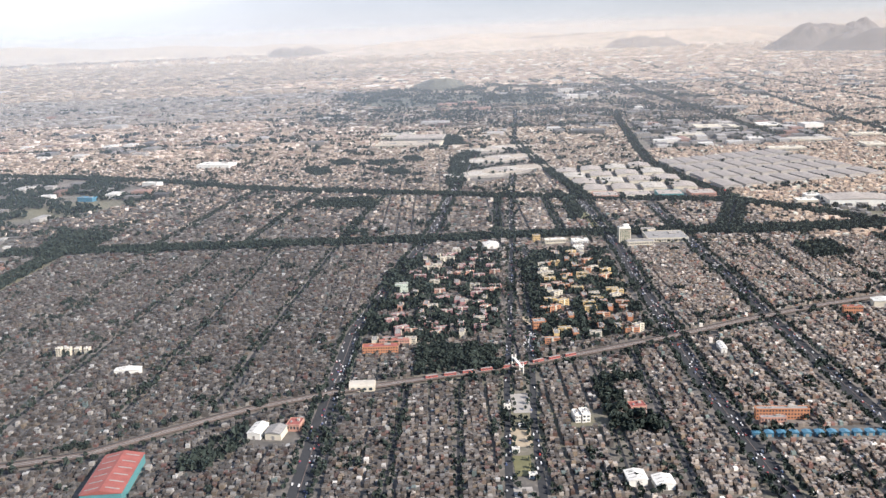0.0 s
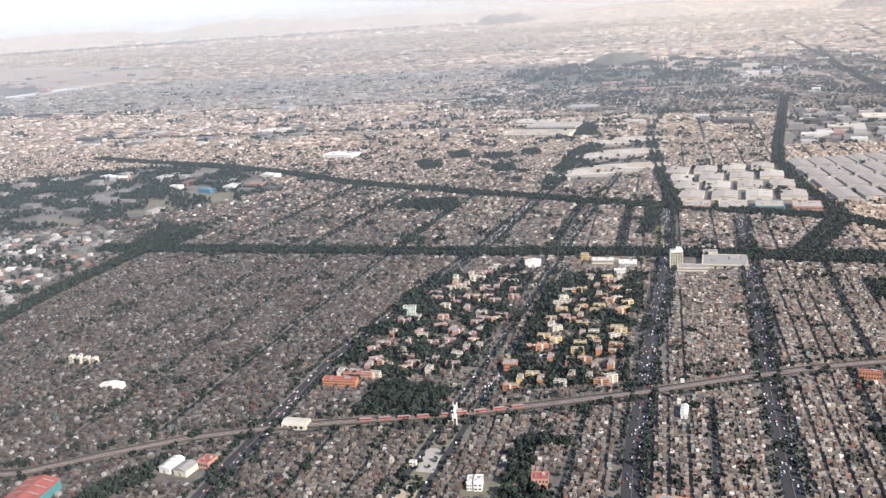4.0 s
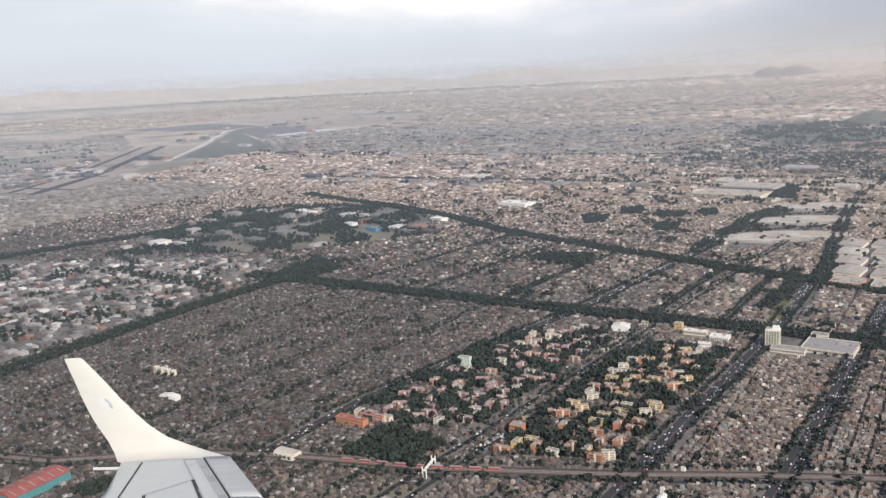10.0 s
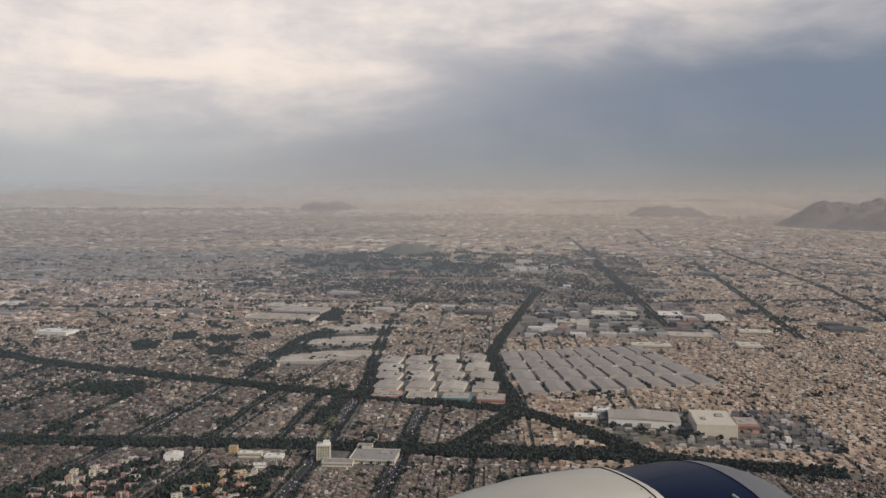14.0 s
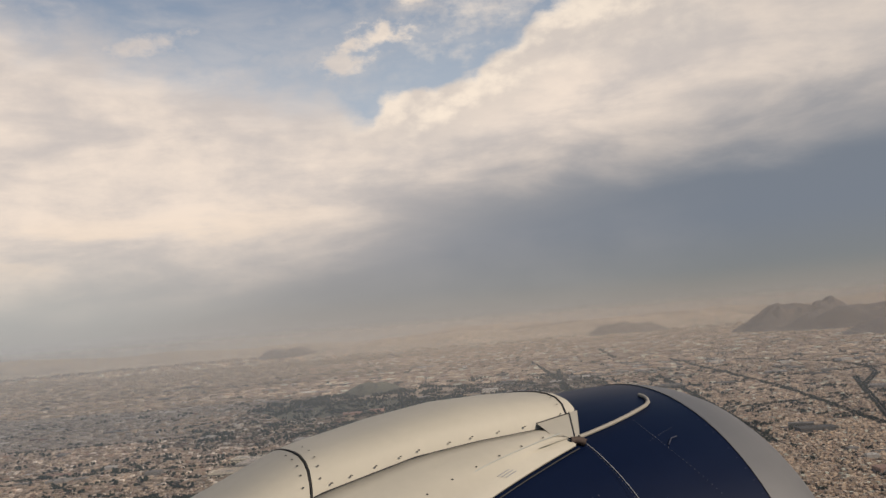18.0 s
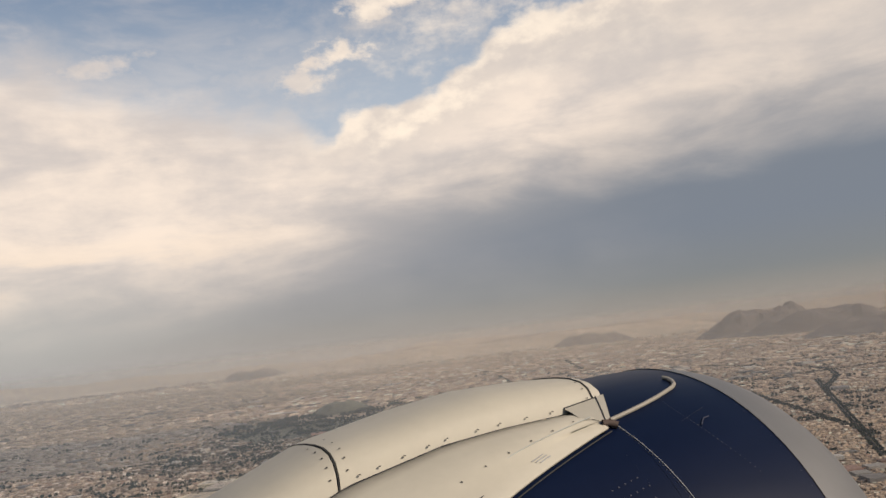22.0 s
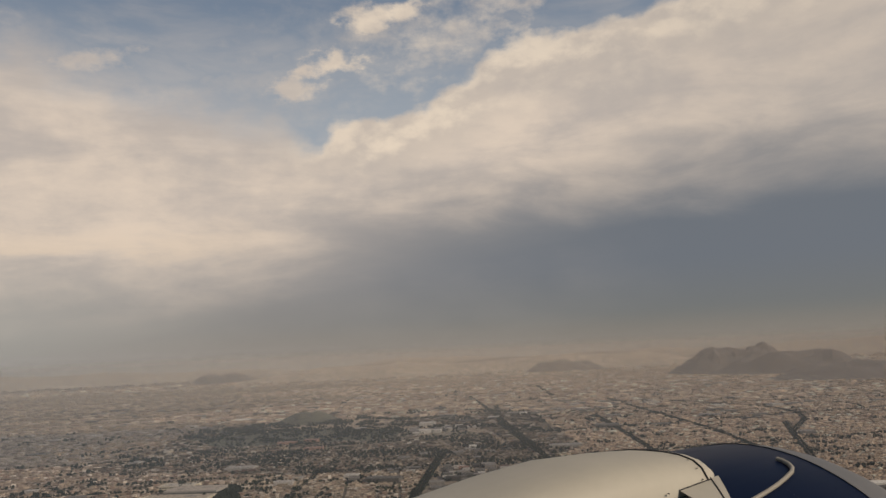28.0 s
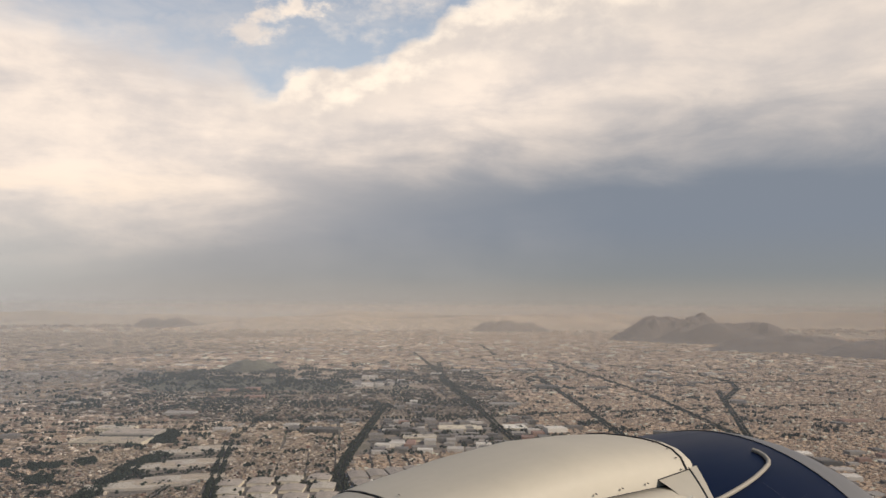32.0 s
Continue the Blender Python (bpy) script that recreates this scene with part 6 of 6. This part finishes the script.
for k in range(9):
    a, b = rail[88 + 2 * k - 20], rail[89 + 2 * k - 20]
    mid, turn = (a + b) / 2, math.atan2(b[1] - a[1], b[0] - a[0])
    car = part("carriage", bx(mid[0], mid[1], 1.22, 5.2, 0.95, 1.0, turn), RED_TRAIN, train)
    part("roof", bx(mid[0], mid[1], 2.23, 5.0, 0.8, 0.12, turn), GREY_ROOF, car)
    part("window_band", bx(mid[0], mid[1], 1.65, 4.7, 0.99, 0.3, turn), GLASS, car)
# the open cutting's trees beside the line
spots = np.concatenate([aside(rail, 6.2), aside(rail, -6.4)])
grow("trees", spots[rng.random(len(spots)) < 0.75] + rng.normal(0, 0.5, (1, 2)), 2.0, 3.6, "green trees beside the railway")

# footbridge over the line
bridge = thing("footbridge", 30, 346, "white footbridge with towers over the railway", "footbridge", turn=12)
part("deck", bx(0, 0, 3.4, 1.0, 12, 0.4), WHITE, bridge)
for a in (-1, 1):
    for b in (-1, 1):
        part("tower_post", bx(a * 0.8, b * 5.4, 0, 0.4, 0.4, 5.2), WHITE, bridge)
    part("stair", bx(a * 1.6, a * 5.4, 0, 2.4, 0.7, 2.2), CONCRETE, bridge)

# ---------------------------------------------------------------- apartment blocks of the estates


def apartment_block(wall, label, sx, sy, h, floors):
    """A walk-up block with a flat roof, stair head, tanks and windows on each floor."""
    t = thing("apartment_block", 0, 0, label, "apartment block", "estate blocks")
    part("wall", bx(0, 0, 0, sx, sy, h), wall, t)
    part("stairwell", bx(0, -sy / 2 - 0.12, 0, 0.8, 0.5, h + 0.5), CREAM, t)
    part("roof", bx(0, 0, h + 0.01, sx - 0.2, sy - 0.2, 0.08), GREY_ROOF, t)
    part("parapet", bx(0, -sy / 2 + 0.06, h - 0.02, sx, 0.14, 0.3), wall, t)
    part("parapet", bx(0, sy / 2 - 0.06, h - 0.02, sx, 0.14, 0.3), wall, t)
    part("water_tank", bx(sx * 0.25, 0.2, h + 0.08, 0.6, 0.6, 0.6), GREY_ROOF, t)
    part("water_tank", bx(-sx * 0.3, -0.1, h + 0.08, 0.6, 0.5, 0.5), CONCRETE, t)
    for k in range(floors):
        for side in (-1, 1):
            part("window_band", bx(side * sx * 0.27, -sy / 2 - 0.02, h * (k + 0.35) / floors, sx * 0.3, 0.08, h / floors * 0.42), GLASS, t)
    part("window_band", bx(sx / 2 + 0.02, 0, h * 0.4, 0.06, sy * 0.4, h * 0.2), GLASS, t)
    return t


KINDS = [(YELLOW, "yellow walk-up apartment block among trees", 6.4, 2.6, 3.5), (ORANGE, "orange walk-up apartment block among trees", 6.8, 2.6, 3.4), (CREAM, "cream walk-up apartment block among trees", 5.6, 2.6, 3.6),
         (PINK, "pink walk-up apartment block among trees", 7.0, 2.8, 3.1), (SALMON, "salmon walk-up apartment block among trees", 6.0, 2.6, 3.3)]
templates = {}
for name, poly in ESTATES.items():
    lo, hi = np.min(poly, 0), np.max(poly, 0)
    for yy in np.arange(lo[1] + 4, hi[1] - 2, 7.6):
        for xx in np.arange(lo[0] + 5, hi[0] - 4, 10.5):
            px, py = xx + rng.uniform(-4.5, 4.5), yy + rng.uniform(-3.2, 3.2)
            q = np.array([px]), np.array([py])
            if not inside(*q, poly)[0] or rng.random() < 0.27 or inside(*q, WOODS["park"])[0]:
                continue
            if any(near_line(*q, pts)[0] < road / 2 + trees + 3.5 for pts, road, trees in AVENUES.values()) or any(abs(px - a) < c + 3 and abs(py - b) < d + 2 for a, b, c, d in PLOTS) or abs(py - 372) < 9 and px < -15:
                continue
            k = int(rng.choice([0, 1, 0, 2, 4, 1] if name == "east" else [3, 3, 4, 3, 2]))
            if k not in templates:
                wall, label, sx, sy, h = KINDS[k]
                templates[k] = apartment_block(wall, label, sx, sy, h, 4)
                templates[k].matrix_basis = pose(px * S, py * S, 0, 0, 0, rng.choice([0, 90, 5, -6]))
            else:
                copy_thing(templates[k], pose(px * S, py * S, 0, 0, 0, float(rng.choice([0, 4, 90, 84, -6, 30]))))

# ---------------------------------------------------------------- the houses that pass nearest below


def house_thing(k):
    """A small concrete house: two boxes of rooms, parapet, door, windows, stair head and tank."""
    sx, sy, h = 1.9 + 0.12 * (k % 4), 2.0 + 0.16 * (k % 3), (1.3, 1.9, 2.5, 1.7)[k % 4]
    wall = HOUSE_WALLS[k % len(HOUSE_WALLS)]
    t = thing("house", 0, 0, HOUSE_LABELS[k % len(HOUSE_LABELS)], "house", "nearest houses")
    part("wall", bx(0, 0, 0, sx, sy, h), wall, t)
    part("roof", bx(0, 0, h + 0.005, sx - 0.12, sy - 0.12, 0.05), GREY_ROOF if k % 3 else CONCRETE, t)
    part("parapet", bx(0, -sy / 2 + 0.04, h - 0.01, sx, 0.09, 0.18), wall, t)
    part("parapet", bx(sx / 2 - 0.04, 0, h - 0.01, 0.09, sy, 0.18), wall, t)
    part("stair_head", bx(-sx * 0.22, sy * 0.2, h + 0.05, sx * 0.42, sy * 0.34, 0.62), wall, t)
    part("water_tank", bx(sx * 0.25, -sy * 0.1, h + 0.05, 0.36, 0.36, 0.42), GREY_ROOF if k % 2 else GLASS, t)
    part("door", bx(-sx * 0.2, -sy / 2 - 0.01, 0, 0.3, 0.05, 0.62), BARK, t)
    for i in range(1 + k % 2):
        part("window", bx(sx * 0.2, -sy / 2 - 0.01, 0.45 + 0.75 * i, 0.5, 0.05, 0.36), GLASS, t)
    return t


HOUSE_WALLS = [CONCRETE, painted("raw_grey_block", (0.20, 0.19, 0.18), 0.9, 0.3), CREAM, painted("brown_render", (0.24, 0.17, 0.13), 0.85, 0.25), SALMON, WHITE, painted("grey_render", (0.33, 0.31, 0.29), 0.85, 0.25)]
HOUSE_LABELS = ["bare concrete house with a roof tank", "raw grey block house with a roof tank", "cream rendered flat-roofed house", "brown rendered flat-roofed house", "salmon painted flat-roofed house", "white painted flat-roofed house", "grey rendered flat-roofed house"]
models = []
for i in range(min(len(near_x), 280)):
    at = pose(near_x[i] * S, near_y[i] * S, 0, 0, 0, float(rng.normal(-2, 3))) @ Matrix.Scale(0.72, 4)
    if i < 14:
        models.append(house_thing(i))
        models[-1].matrix_basis = at
    else:
        copy_thing(models[int(rng.integers(0, 14))], at)

# ---------------------------------------------------------------- traffic


def traffic():
    out = []
    for name in ("west_avenue", "canal_avenue", "east_avenue", "park_avenue_one", "park_avenue_two", "short_avenue", "market_road", "tree_boulevard", "west_boulevard"):
        pts, road, trees = AVENUES[name]
        p = dense(pts, 3.0)
        d = np.gradient(p, axis=0)
        ang = np.arctan2(d[:, 1], d[:, 0])
        for lane in np.linspace(-road / 2 + 0.6, road / 2 - 0.6, max(2, int(road / 1.1))):
            k = rng.random(len(p)) < 0.24
            q = aside(p, lane)[k] + rng.normal(0, 0.5, (k.sum(), 2)) * np.abs(np.stack([np.cos(ang[k]), np.sin(ang[k])], 1))
            out.append(box_arrays(q[:, 0], q[:, 1], 0.12, rng.uniform(1.1, 1.5, k.sum()), 0.52, 0.3, ang[k]))
            out.append(box_arrays(q[:, 0], q[:, 1], 0.41, 0.75, 0.46, 0.18, ang[k]))
    q = quad_at
    for i in range(9):
        for j in range(60):
            if rng.random() < 0.55:
                p = q(DEPOTS["market"], i / 8, j / 60)
                out.append(box_arrays([p.x + rng.normal(0, 0.8)], [p.y], 0.1, [2.4], [0.9], [1.2]))
    for x, y, w, d in ((36, 378, 8, 26), (40, 388, 6, 10)):
        for i in range(46):
            out.append(box_arrays([x + rng.uniform(-w / 2, w / 2)], [y + rng.uniform(-d / 2, d / 2)], 0.12, [0.55], [1.25], [0.42]))
    return join(out)


tagged(part("cars", traffic(), CARS), "small cars and trucks spread along the avenues", "cars", kind="stuff")
for name in ("west_avenue", "canal_avenue", "east_avenue"):
    pts, road, trees = AVENUES[name]
    p = dense(pts, 6.0)
    tagged(part("median", slab(p, 0.3, 0.0, 0.16), TRACK), "narrow stained kerbed median of an avenue", "median", "medians", "structure")

# ---------------------------------------------------------------- single trees near the path


def tree_thing(k):
    t = thing("tree", 0, 0, "dark green broadleaf tree with an uneven crown", "tree", "park trees")
    h = 3.2 + 0.4 * (k % 4)
    rows = []
    for z, r in ((0, 0.22), (0.4 * h, 0.15), (0.75 * h, 0.07)):
        rows.append([(r * S * math.cos(a) + 0.1 * S * z * math.sin(k), r * S * math.sin(a), z * S) for a in np.linspace(0, 2 * math.pi, 7, endpoint=False)])
    part("trunk", loft(rows, True), BARK, t)
    for i in range(4):
        a = i * 1.7 + k
        b = np.array([0, 0, 0.42 * h]), np.array([math.cos(a) * 0.28 * h, math.sin(a) * 0.28 * h, (0.62 + 0.06 * i) * h])
        part("limb", rod([b[0] * S, (b[0] * 0.5 + b[1] * 0.5 + (0, 0, 0.05)) * S, b[1] * S], 0.06 * S, 5), BARK, t)
    n = 5
    cx, cy = rng.normal(0, 0.16 * h, n), rng.normal(0, 0.16 * h, n)
    crown = [tree_arrays(np.array([cx[i]]), np.array([cy[i]]), np.array([h * rng.uniform(0.55, 0.8)]), z=h * rng.uniform(0.1, 0.35), leaves=44) for i in range(n)]
    part("crown", join(crown), LEAF, t)
    return t


tree_models = [tree_thing(k) for k in range(6)]
spots = np.concatenate([woods_in(WOODS["court"], 4.0)[:60], woods_in(WOODS["yard"], 5.0)[:60], woods_in(WOODS["park"], 4.0)[:70]])
for i, (px, py) in enumerate(spots):
    at = pose(px * S, py * S, 0, 0, 0, 57 * i % 360)
    if i < 6:
        tree_models[i].matrix_basis = at
    else:
        copy_thing(tree_models[i % 6], at)
